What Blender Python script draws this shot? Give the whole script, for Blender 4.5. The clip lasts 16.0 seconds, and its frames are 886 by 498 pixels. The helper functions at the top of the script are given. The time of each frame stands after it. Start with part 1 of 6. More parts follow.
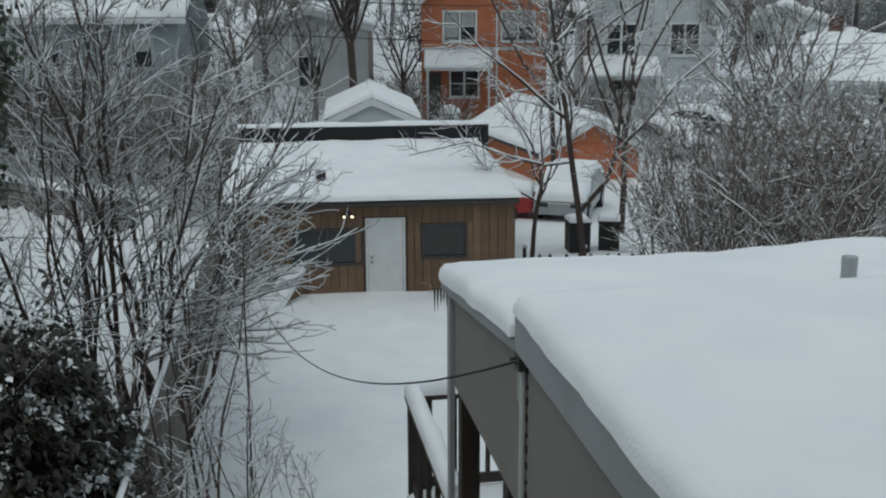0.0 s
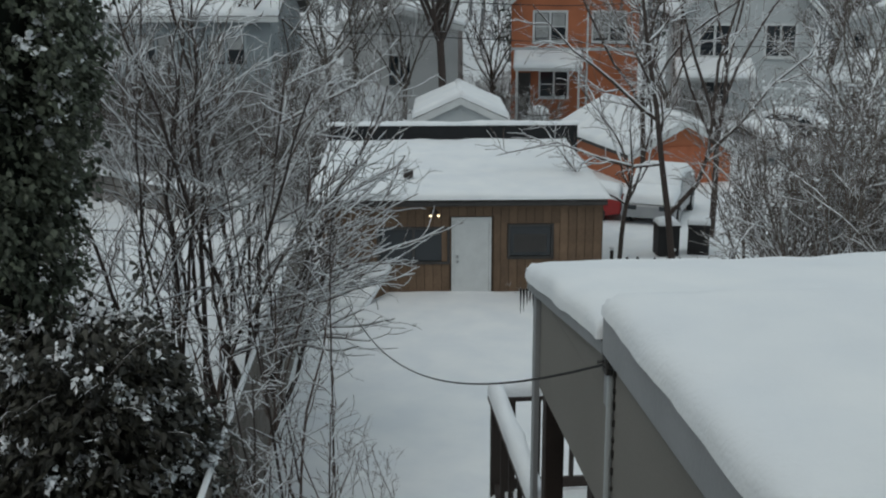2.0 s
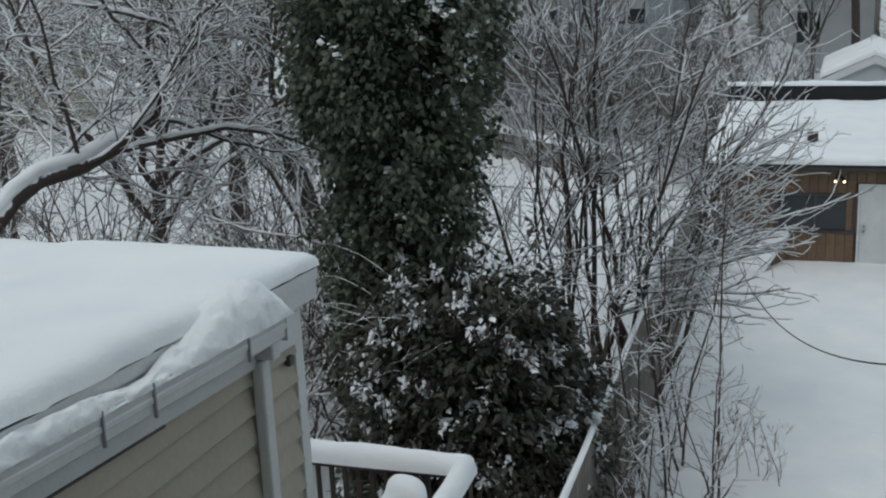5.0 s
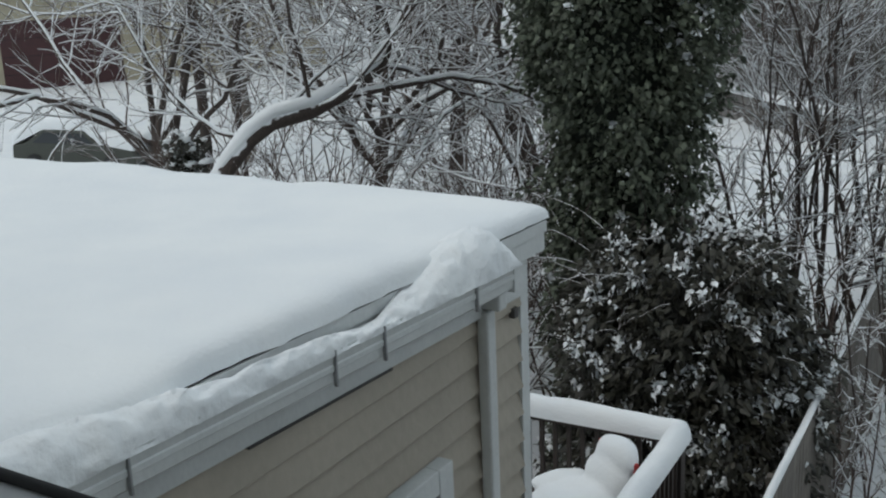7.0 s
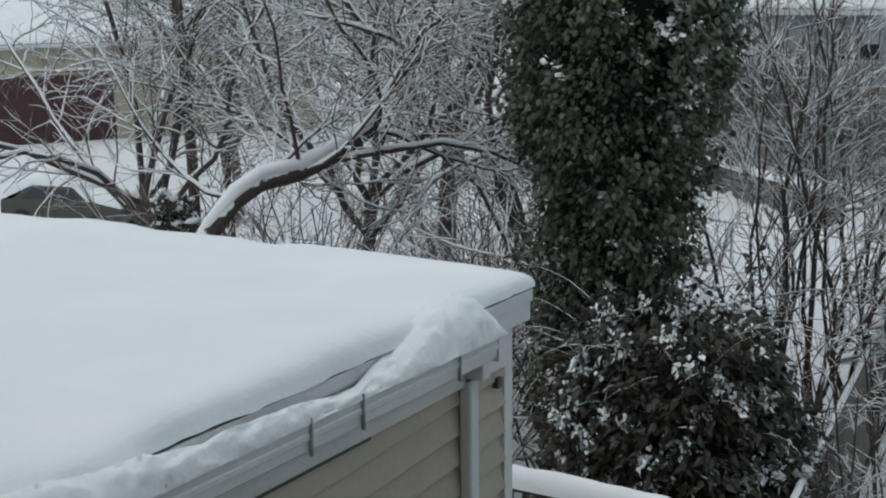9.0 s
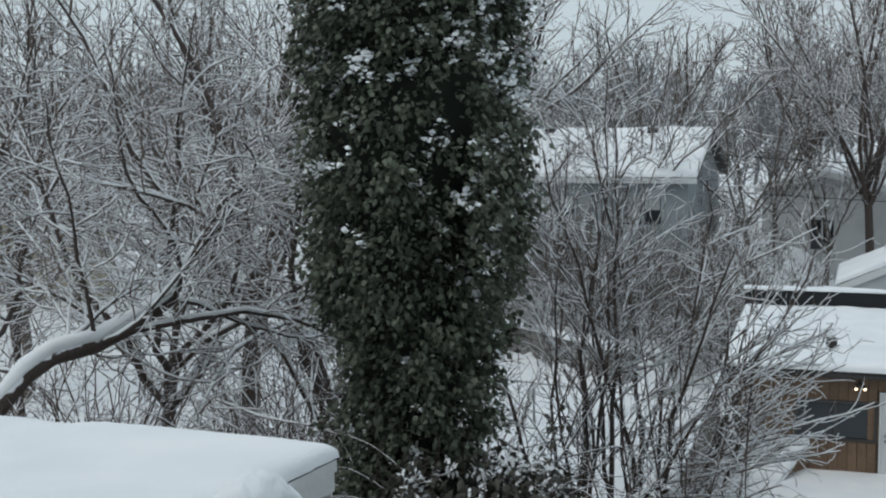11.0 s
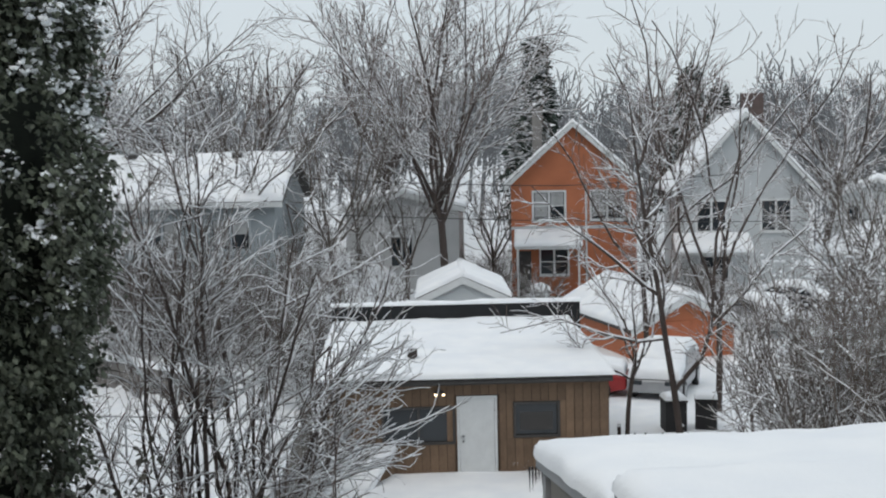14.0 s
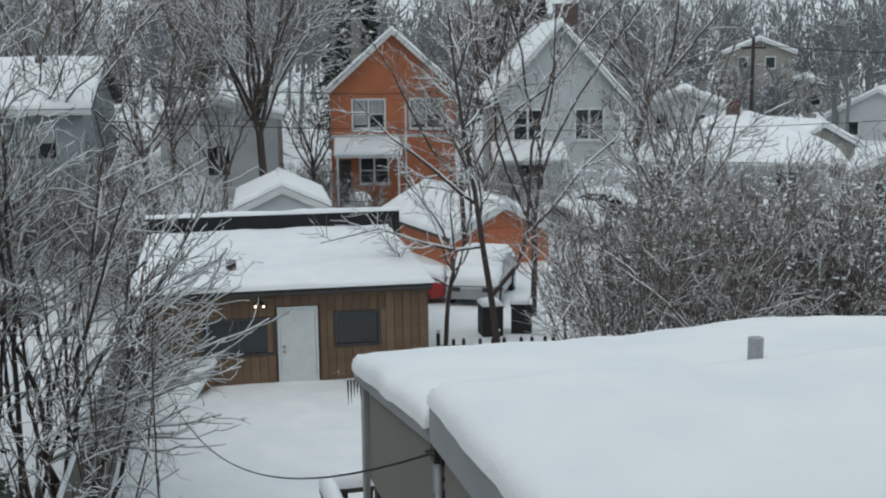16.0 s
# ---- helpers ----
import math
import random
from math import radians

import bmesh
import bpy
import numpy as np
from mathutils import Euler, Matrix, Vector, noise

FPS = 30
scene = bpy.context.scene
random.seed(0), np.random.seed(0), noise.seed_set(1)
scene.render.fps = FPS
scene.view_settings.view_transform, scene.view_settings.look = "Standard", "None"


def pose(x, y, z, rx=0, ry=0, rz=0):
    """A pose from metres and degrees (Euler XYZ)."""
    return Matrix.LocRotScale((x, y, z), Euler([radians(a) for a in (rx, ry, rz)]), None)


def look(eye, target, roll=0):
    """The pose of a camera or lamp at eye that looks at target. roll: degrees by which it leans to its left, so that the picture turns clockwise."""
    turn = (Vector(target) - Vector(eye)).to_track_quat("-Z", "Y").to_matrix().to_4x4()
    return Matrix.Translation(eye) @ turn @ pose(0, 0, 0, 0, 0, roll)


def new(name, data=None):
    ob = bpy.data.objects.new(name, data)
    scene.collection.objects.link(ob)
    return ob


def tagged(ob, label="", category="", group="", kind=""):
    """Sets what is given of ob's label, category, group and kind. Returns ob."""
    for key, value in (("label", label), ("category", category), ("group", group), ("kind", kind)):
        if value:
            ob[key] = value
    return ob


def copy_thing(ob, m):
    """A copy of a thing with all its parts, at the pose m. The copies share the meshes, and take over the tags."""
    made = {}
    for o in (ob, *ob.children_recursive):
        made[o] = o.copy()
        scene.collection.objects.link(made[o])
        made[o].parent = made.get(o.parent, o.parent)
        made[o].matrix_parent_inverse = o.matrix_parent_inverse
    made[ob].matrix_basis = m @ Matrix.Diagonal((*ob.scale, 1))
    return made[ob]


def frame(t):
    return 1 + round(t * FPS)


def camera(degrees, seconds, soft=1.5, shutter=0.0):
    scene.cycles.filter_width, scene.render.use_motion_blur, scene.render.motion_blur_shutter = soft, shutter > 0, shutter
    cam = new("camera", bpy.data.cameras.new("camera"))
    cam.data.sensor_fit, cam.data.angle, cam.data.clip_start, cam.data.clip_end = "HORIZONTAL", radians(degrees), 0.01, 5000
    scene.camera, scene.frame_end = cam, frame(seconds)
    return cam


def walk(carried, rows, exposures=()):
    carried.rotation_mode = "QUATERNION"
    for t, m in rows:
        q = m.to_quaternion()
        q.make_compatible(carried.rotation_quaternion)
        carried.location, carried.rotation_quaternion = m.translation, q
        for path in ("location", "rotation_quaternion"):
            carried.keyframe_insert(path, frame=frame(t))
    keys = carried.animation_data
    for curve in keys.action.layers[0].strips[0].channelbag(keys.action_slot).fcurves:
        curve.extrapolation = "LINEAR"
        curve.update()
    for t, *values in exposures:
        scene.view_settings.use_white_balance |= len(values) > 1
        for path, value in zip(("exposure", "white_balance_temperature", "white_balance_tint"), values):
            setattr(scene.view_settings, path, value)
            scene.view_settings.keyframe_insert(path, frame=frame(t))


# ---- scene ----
# ---------------- camera ----------------
cam = camera(42.3, 16.0, soft=2.1)
PATH = [
    (0.0, pose(0.027, -0.090, 7.597, 76.49, 0.18, 2.28)),
    (0.5, pose(0.030, -0.052, 7.581, 76.65, 0.13, 2.87)),
    (1.0, pose(0.023, -0.030, 7.577, 77.54, -0.16, 5.38)),
    (1.5, pose(0.016, -0.006, 7.568, 77.16, 0.08, 6.44)),
    (2.0, pose(0.015, -0.003, 7.564, 76.52, 0.08, 6.71)),
    (2.5, pose(0.007, 0.004, 7.563, 76.46, -0.10, 7.46)),
    (3.0, pose(0.006, 0.010, 7.561, 76.56, -0.33, 8.94)),
    (3.5, pose(0.015, 0.021, 7.558, 75.86, 0.29, 10.19)),
    (4.0, pose(0.013, 0.048, 7.559, 75.48, 1.32, 15.20)),
    (4.5, pose(0.012, 0.061, 7.554, 75.62, 2.63, 20.56)),
    (5.0, pose(-0.006, 0.071, 7.545, 74.99, 2.48, 26.12)),
    (7.5, pose(-0.171, 0.122, 7.498, 73.08, 2.22, 37.67)),
    (8.0, pose(-0.185, 0.143, 7.485, 73.10, 1.77, 37.77)),
    (10.5, pose(-0.199, 0.249, 7.492, 83.46, 0.22, 31.03)),
    (11.0, pose(-0.162, 0.181, 7.518, 84.58, 0.43, 27.07)),
    (11.5, pose(-0.044, 0.088, 7.519, 86.10, 0.95, 21.65)),
    (12.0, pose(0.017, 0.084, 7.605, 84.59, 1.67, 17.70)),
    (12.5, pose(-0.003, 0.025, 7.596, 84.55, 1.22, 14.64)),
    (13.0, pose(-0.035, 0.008, 7.579, 84.58, 1.14, 11.48)),
    (13.5, pose(-0.008, -0.018, 7.577, 85.06, 1.07, 9.50)),
    (14.0, pose(0.008, -0.058, 7.569, 85.46, 1.22, 6.69)),
    (14.5, pose(0.024, -0.073, 7.621, 84.51, 1.13, 4.41)),
    (15.0, pose(-0.020, -0.088, 7.602, 82.59, 0.57, 2.21)),
    (15.5, pose(0.028, -0.095, 7.616, 81.34, 0.68, -0.61)),
    (16.0, pose(0.034, -0.075, 7.623, 80.71, 0.62, -2.25)),
]
walk(cam, PATH, exposures=[
    (0.0, -0.14, 6500, 8), (1.5, -0.23, 6560, 8), (3.5, -0.25, 6500, 8), (5.0, 0.02, 6480, 10), (7.5, 0.10, 6560, 10), (8.0, 0.10, 6560, 10),
    (10.5, 0.07, 6420, 10), (11.5, 0.29, 6540, 10), (12.0, 0.40, 6760, 12), (12.5, 0.41, 6780, 13), (13.0, 0.40, 6820, 15), (13.5, 0.40, 6820, 15), (14.5, 0.28, 6560, 12), (16.0, 0.10, 6500, 10)])

# ---------------- sky and light: flat overcast ----------------
world = bpy.data.worlds.new("overcast_sky")
scene.world = world
world.use_nodes = True
wn, wl = world.node_tree.nodes, world.node_tree.links
wn.clear()
sky = wn.new("ShaderNodeTexSky")
sky.sky_type = "NISHITA"
sky.sun_disc = False
sky.sun_elevation = radians(60)
sky.sun_rotation = radians(200)
sky.air_density, sky.dust_density, sky.ozone_density = 1.0, 4.0, 1.0
grey = wn.new("ShaderNodeMixRGB")
grey.inputs[0].default_value = 0.86
grey.inputs[2].default_value = (5.35, 6.2, 6.6, 1)
back = wn.new("ShaderNodeBackground")
back.inputs[1].default_value = 0.1
out = wn.new("ShaderNodeOutputWorld")
wl.new(sky.outputs[0], grey.inputs[1])
wl.new(grey.outputs[0], back.inputs[0])
wl.new(back.outputs[0], out.inputs[0])

sun_data = bpy.data.lights.new("sun", "SUN")
sun_data.energy, sun_data.angle, sun_data.color = 0.5, radians(40), (1.0, 0.97, 0.93)
sun = new("sun", sun_data)
sun.matrix_world = look((0, 0, 60), (4, 7, 46))

# ---------------- materials ----------------
def material(name):
    m = bpy.data.materials.new(name)
    m.use_nodes = True
    return m, m.node_tree.nodes, m.node_tree.links, m.node_tree.nodes["Principled BSDF"]


def plain(name, colour, rough=0.7, metal=0.0, vary=0.25, scale=3.0, bump=0.1, fine=40.0, rand=0.0):
    """Colour with variation at two scales, and a fine relief."""
    m, n, l, b = material(name)
    tc = n.new("ShaderNodeTexCoord")
    big, small = n.new("ShaderNodeTexNoise"), n.new("ShaderNodeTexNoise")
    big.inputs["Scale"].default_value, small.inputs["Scale"].default_value = scale, fine
    big.inputs["Detail"].default_value, small.inputs["Detail"].default_value = 4, 3
    add = n.new("ShaderNodeMath")
    add.operation = "MULTIPLY_ADD"
    add.inputs[1].default_value = 0.5
    l.new(tc.outputs["Object"], big.inputs["Vector"])
    l.new(tc.outputs["Object"], small.inputs["Vector"])
    l.new(small.outputs["Fac"], add.inputs[0])
    l.new(big.outputs["Fac"], add.inputs[2])
    ramp = n.new("ShaderNodeMapRange")
    ramp.inputs["From Min"].default_value, ramp.inputs["From Max"].default_value = 0.45, 1.05
    ramp.inputs["To Min"].default_value, ramp.inputs["To Max"].default_value = 1 - vary, 1 + vary
    l.new(add.outputs[0], ramp.inputs["Value"])
    last = ramp.outputs[0]
    if rand:
        info = n.new("ShaderNodeObjectInfo")
        r = n.new("ShaderNodeMapRange")
        r.inputs["To Min"].default_value, r.inputs["To Max"].default_value = 1 - rand, 1 + rand
        l.new(info.outputs["Random"], r.inputs["Value"])
        mul = n.new("ShaderNodeMath")
        mul.operation = "MULTIPLY"
        l.new(last, mul.inputs[0])
        l.new(r.outputs[0], mul.inputs[1])
        last = mul.outputs[0]
    mix = n.new("ShaderNodeVectorMath")
    mix.operation = "SCALE"
    mix.inputs[0].default_value = colour
    l.new(last, mix.inputs["Scale"])
    l.new(mix.outputs[0], b.inputs["Base Color"])
    b.inputs["Roughness"].default_value, b.inputs["Metallic"].default_value = rough, metal
    if bump:
        bp = n.new("ShaderNodeBump")
        bp.inputs["Strength"].default_value, bp.inputs["Distance"].default_value = bump, 0.02
        l.new(small.outputs["Fac"], bp.inputs["Height"])
        l.new(bp.outputs[0], b.inputs["Normal"])
    return m


def snow_material():
    m, n, l, b = material("snow")
    tc = n.new("ShaderNodeTexCoord")
    a, c = n.new("ShaderNodeTexNoise"), n.new("ShaderNodeTexNoise")
    a.inputs["Scale"].default_value, c.inputs["Scale"].default_value = 1.3, 42.0
    a.inputs["Detail"].default_value, c.inputs["Detail"].default_value = 6, 4
    l.new(tc.outputs["Object"], a.inputs["Vector"])
    l.new(tc.outputs["Object"], c.inputs["Vector"])
    r = n.new("ShaderNodeValToRGB")
    r.color_ramp.elements[0].color, r.color_ramp.elements[1].color = (0.80, 0.83, 0.86, 1), (0.87, 0.89, 0.90, 1)
    r.color_ramp.elements[0].position, r.color_ramp.elements[1].position = 0.35, 0.65
    l.new(a.outputs["Fac"], r.inputs[0])
    l.new(r.outputs[0], b.inputs["Base Color"])
    b.inputs["Roughness"].default_value = 0.85
    bp, bp2 = n.new("ShaderNodeBump"), n.new("ShaderNodeBump")
    bp.inputs["Strength"].default_value, bp.inputs["Distance"].default_value = 0.25, 0.15
    bp2.inputs["Strength"].default_value, bp2.inputs["Distance"].default_value = 0.4, 0.012
    l.new(a.outputs["Fac"], bp.inputs["Height"])
    l.new(c.outputs["Fac"], bp2.inputs["Height"])
    l.new(bp.outputs[0], bp2.inputs["Normal"])
    l.new(bp2.outputs[0], b.inputs["Normal"])
    return m


def bark_material(name, colour, level=0.25, patch=6.0, vary=0.5, island=0.0, gloss=0.85):
    """Bark or leaves with snow lying on what faces up, broken by patches."""
    m, n, l, b = material(name)
    geo = n.new("ShaderNodeNewGeometry")
    sep = n.new("ShaderNodeSeparateXYZ")
    l.new(geo.outputs["Normal"], sep.inputs[0])
    tc = n.new("ShaderNodeTexCoord")
    ns, fine = n.new("ShaderNodeTexNoise"), n.new("ShaderNodeTexNoise")
    ns.inputs["Scale"].default_value, fine.inputs["Scale"].default_value = patch, 30.0
    l.new(tc.outputs["Object"], ns.inputs["Vector"])
    l.new(tc.outputs["Object"], fine.inputs["Vector"])
    ma = n.new("ShaderNodeMath")
    ma.operation = "MULTIPLY_ADD"
    ma.inputs[1].default_value, ma.inputs[2].default_value = 1.6, -0.8
    l.new(ns.outputs["Fac"], ma.inputs[0])
    ad = n.new("ShaderNodeMath")
    l.new(sep.outputs["Z"], ad.inputs[0])
    l.new(ma.outputs[0], ad.inputs[1])
    mr = n.new("ShaderNodeMapRange")
    mr.inputs["From Min"].default_value, mr.inputs["From Max"].default_value = level, level + 0.15
    l.new(ad.outputs[0], mr.inputs["Value"])
    col = n.new("ShaderNodeMapRange")
    col.inputs["To Min"].default_value, col.inputs["To Max"].default_value = 1 - vary, 1 + vary
    l.new(fine.outputs["Fac"], col.inputs["Value"])
    sc = n.new("ShaderNodeVectorMath")
    sc.operation = "SCALE"
    sc.inputs[0].default_value = colour
    l.new(col.outputs[0], sc.inputs["Scale"])
    if island:
        tone = n.new("ShaderNodeMapRange")
        tone.inputs["To Min"].default_value, tone.inputs["To Max"].default_value = 1 - island, 1 + island
        l.new(geo.outputs["Random Per Island"], tone.inputs["Value"])
        both = n.new("ShaderNodeMath")
        both.operation = "MULTIPLY"
        l.new(col.outputs[0], both.inputs[0])
        l.new(tone.outputs[0], both.inputs[1])
        l.new(both.outputs[0], sc.inputs["Scale"])
    mix = n.new("ShaderNodeMixRGB")
    mix.inputs[2].default_value = (0.82, 0.84, 0.87, 1)
    l.new(mr.outputs[0], mix.inputs[0])
    l.new(sc.outputs[0], mix.inputs[1])
    l.new(mix.outputs[0], b.inputs["Base Color"])
    b.inputs["Roughness"].default_value = gloss
    return m


def glass_material(name, tint=(0.02, 0.025, 0.03)):
    m, n, l, b = material(name)
    b.inputs["Base Color"].default_value = (*tint, 1)
    b.inputs["Roughness"].default_value = 0.06
    b.inputs["Specular IOR Level"].default_value = 0.6
    return m


SNOW = snow_material()
GREY_PANEL = plain("grey_panel", (0.235, 0.22, 0.20), 0.75, vary=0.12, scale=0.8, fine=60)
GREY_TRIM = plain("grey_trim", (0.34, 0.35, 0.36), 0.6, vary=0.1)
CREAM = plain("cream_vinyl", (0.42, 0.375, 0.31), 0.55, vary=0.12, scale=1.2, fine=25, rand=0.05)
WHITE = plain("white_paint", (0.62, 0.64, 0.64), 0.5, vary=0.1)
OFFWHITE = plain("off_white_siding", (0.47, 0.50, 0.51), 0.6, vary=0.12, scale=0.6)
TAUPE = plain("pale_grey_siding", (0.46, 0.47, 0.47), 0.65, vary=0.2, scale=0.5)
PALE_BLUE = plain("pale_blue_siding", (0.36, 0.40, 0.42), 0.6, vary=0.15, scale=0.5)
BROWN = plain("brown_board", (0.165, 0.106, 0.066), 0.75, vary=0.35, scale=1.5, fine=22, rand=0.16)
BROWN_DARK = plain("dark_brown_groove", (0.06, 0.035, 0.02), 0.8)
DARK_FRAME = plain("dark_bronze_frame", (0.045, 0.042, 0.04), 0.5)
BLACK = plain("black_tar", (0.012, 0.013, 0.015), 0.8, vary=0.3)
ORANGE = plain("orange_brick", (0.43, 0.145, 0.068), 0.8, vary=0.2, scale=0.7, fine=14)
FENCE_WOOD = plain("weathered_fence_wood", (0.13, 0.115, 0.10), 0.85, vary=0.35, scale=4, fine=50, rand=0.2)
DARK_WOOD = plain("dark_stained_wood", (0.038, 0.028, 0.024), 0.7, vary=0.3)
SHINGLE = plain("roof_shingle", (0.07, 0.065, 0.062), 0.9, vary=0.3)
STONE = plain("grey_stone", (0.20, 0.19, 0.18), 0.9, vary=0.35, scale=2)
MAROON = plain("maroon_paint", (0.055, 0.018, 0.02), 0.5, vary=0.2)
TAN = plain("tan_stucco", (0.40, 0.36, 0.27), 0.8, vary=0.15)
RED = plain("red_paint", (0.35, 0.03, 0.03), 0.4)
METAL = plain("galvanised_metal", (0.35, 0.36, 0.37), 0.4, metal=0.7)
RUBBER = plain("black_rubber", (0.015, 0.015, 0.016), 0.7)
CURTAIN = plain("pale_curtain", (0.35, 0.36, 0.36), 0.9)
GLASS = glass_material("dark_glass")
BARK = bark_material("snowy_bark", (0.062, 0.047, 0.041), 0.48)
# distance haze is painted into this bark: paler and bluer than the near one
BARK_HAZED = bark_material("far_bark", (0.185, 0.192, 0.20), 0.60, patch=1.0)
RANCH_WALL = plain("grey_blue_siding", (0.28, 0.315, 0.33), 0.6, vary=0.2, scale=0.5)
TWIG_RED = bark_material("snowy_twig", (0.105, 0.074, 0.061), 0.38)
LEAF = bark_material("ivy_leaf", (0.078, 0.092, 0.064), 1.15, patch=1.6, vary=0.4, island=0.5, gloss=0.6)
LEAF_BUSH = bark_material("bush_leaf", (0.032, 0.031, 0.022), 1.15, patch=3.0, vary=0.4, island=0.6, gloss=0.55)
TWIG = bark_material("snowy_fine_twig", (0.13, 0.098, 0.083), 0.20)
NEEDLE = bark_material("spruce_needle", (0.03, 0.045, 0.035), 0.6, patch=1.0)


# ---------------- building helpers ----------------
def mesh_object(name, bm, mat, smooth=False):
    me = bpy.data.meshes.new(name)
    bm.to_mesh(me)
    bm.free()
    if mat:
        me.materials.append(mat)
    if smooth:
        me.polygons.foreach_set("use_smooth", [True] * len(me.polygons))
    return new(name, me)


def part(name, bm, mat, parent=None, label="", smooth=False):
    ob = mesh_object(name, bm, mat, smooth)
    ob.parent = parent
    if label:
        tagged(ob, label)
    return ob


def thing(name, label, category, m=None, group="", kind=""):
    ob = new(name)
    ob.matrix_world = m or Matrix.Identity(4)
    return tagged(ob, label, category, group, kind)


def share(ob, parent, m):
    """Another piece on the same mesh."""
    o = bpy.data.objects.new(ob.name.split(".")[0], ob.data)
    scene.collection.objects.link(o)
    o.parent, o.matrix_basis = parent, m
    return o


def at(x, y, z=0.0, turn=0.0):
    return pose(x, y, z, 0, 0, turn)


def box(bm, x0, x1, y0, y1, z0, z1, bevel=0.0, m=None):
    r = bmesh.ops.create_cube(bm, size=1)
    vs = r["verts"]
    bmesh.ops.scale(bm, vec=(x1 - x0, y1 - y0, z1 - z0), verts=vs)
    bmesh.ops.translate(bm, vec=((x0 + x1) / 2, (y0 + y1) / 2, (z0 + z1) / 2), verts=vs)
    if bevel:
        es = list({e for v in vs for e in v.link_edges})
        vs = bmesh.ops.bevel(bm, geom=es, offset=bevel, segments=2, affect="EDGES", profile=0.5)["verts"]
    if m:
        bmesh.ops.transform(bm, matrix=m, verts=vs)
    return bm


def block(x0, x1, y0, y1, z0, z1, bevel=0.0, m=None):
    return box(bmesh.new(), x0, x1, y0, y1, z0, z1, bevel, m)


def prism(points, axis_from, axis_to):
    """A profile in x and z, drawn out along y."""
    bm = bmesh.new()
    a = [bm.verts.new((x, axis_from, z)) for x, z in points]
    b = [bm.verts.new((x, axis_to, z)) for x, z in points]
    bm.faces.new(a)
    bm.faces.new(b[::-1])
    for i in range(len(points)):
        j = (i + 1) % len(points)
        bm.faces.new((a[j], a[i], b[i], b[j]))
    bmesh.ops.recalc_face_normals(bm, faces=bm.faces)
    return bm


def rod(bm, a, b, r0, r1=None, n=8):
    a, b = Vector(a), Vector(b)
    r1 = r0 if r1 is None else r1
    m = Matrix.Translation((a + b) / 2) @ (b - a).to_track_quat("Z", "Y").to_matrix().to_4x4()
    bmesh.ops.create_cone(bm, cap_ends=True, segments=n, radius1=r0, radius2=r1, depth=(b - a).length, matrix=m)
    return bm


def snow_cap(c00, c10, c11, c01, thick, step=0.12, edge=None, rough=0.03, seed=0.0, out=0.03, wave=0.0):
    """A blanket of snow on a four-cornered face, with rounded and slightly uneven rims."""
    c00, c10, c11, c01 = map(Vector, (c00, c10, c11, c01))
    lu, lv = max((c10 - c00).length, (c11 - c01).length), max((c01 - c00).length, (c11 - c10).length)
    edge = edge or thick
    nu, nv = max(4, min(150, round(lu / step))), max(4, min(150, round(lv / step)))

    def spread(k, length):
        e = min(edge / length, 0.3)
        rim = [0, e * 0.06, e * 0.2, e * 0.5, e]
        return rim + [e + (1 - 2 * e) * i / k for i in range(1, k)] + [1 - q for q in rim[::-1]]

    us, vs = spread(nu, lu), spread(nv, lv)
    bm = bmesh.new()
    rows = []
    for v in vs:
        row = []
        for u in us:
            p = c00 * (1 - u) * (1 - v) + c10 * u * (1 - v) + c11 * u * v + c01 * (1 - u) * v
            d = min(u * lu, (1 - u) * lu, v * lv, (1 - v) * lv)
            k = min(d / edge, 1)
            h = thick * math.sqrt(max(0, 1 - (1 - k) ** 2))
            q = p + Vector((seed, seed * 0.7, 0))
            h *= 1 + rough / thick * 2 * noise.noise(q * 0.9) + rough / thick * noise.noise(q * 3.1)
            centre = (c00 + c11) / 2
            side = (p - centre)
            side.z = 0
            if side.length:
                side.normalize()
            bulge = out * math.sin(math.pi * min(1, k * 1.0)) * (1 if k < 1 else 0)
            w = wave * (noise.noise(q * 2.3) + 0.6 * noise.noise(q * 8.0)) * (1 - k)
            row.append(bm.verts.new(p + Vector((0, 0, max(h, 0.0) + 0.004)) + side * (bulge + w)))
        rows.append(row)
    for a, b in zip(rows, rows[1:]):
        for i in range(len(a) - 1):
            bm.faces.new((a[i], a[i + 1], b[i + 1], b[i]))
    return flag(bm)


def flag(bm):
    """Turns an open sheet so that it faces up."""
    bm.normal_update()
    if sum(f.normal.z for f in bm.faces) < 0:
        bmesh.ops.reverse_faces(bm, faces=bm.faces)
    return bm


# ---------------- ground ----------------
def smooth(a, b, v):
    k = min(1, max(0, (v - a) / (b - a)))
    return k * k * (3 - 2 * k)


def ground_z(x, y):
    z = 0.12
    z += 0.95 * smooth(0.0, 0.7, y + 0.68 * (x + 15.8) - 36) * smooth(-8.5, -10.2, x) * smooth(-26, -18, x)
    z += 1.5 * smooth(36, 46, y) * smooth(-6, -14, x) * smooth(-40, -24, x)
    z += 0.13 * smooth(15, 25, y) * smooth(31, 28.5, y) * smooth(-9, -6, x) * smooth(3, 1, x)
    z -= 0.35 * smooth(30, 42, y) * smooth(-8, -4, x)
    z += 3.5 * smooth(70, 160, y) + 8 * smooth(150, 400, y)
    return z


def spaced(near, far, step):
    """Steps that grow with the distance."""
    v, s, o = near, step, []
    while v < far:
        o.append(v)
        v += s
        s *= 1.045
    return o + [far]


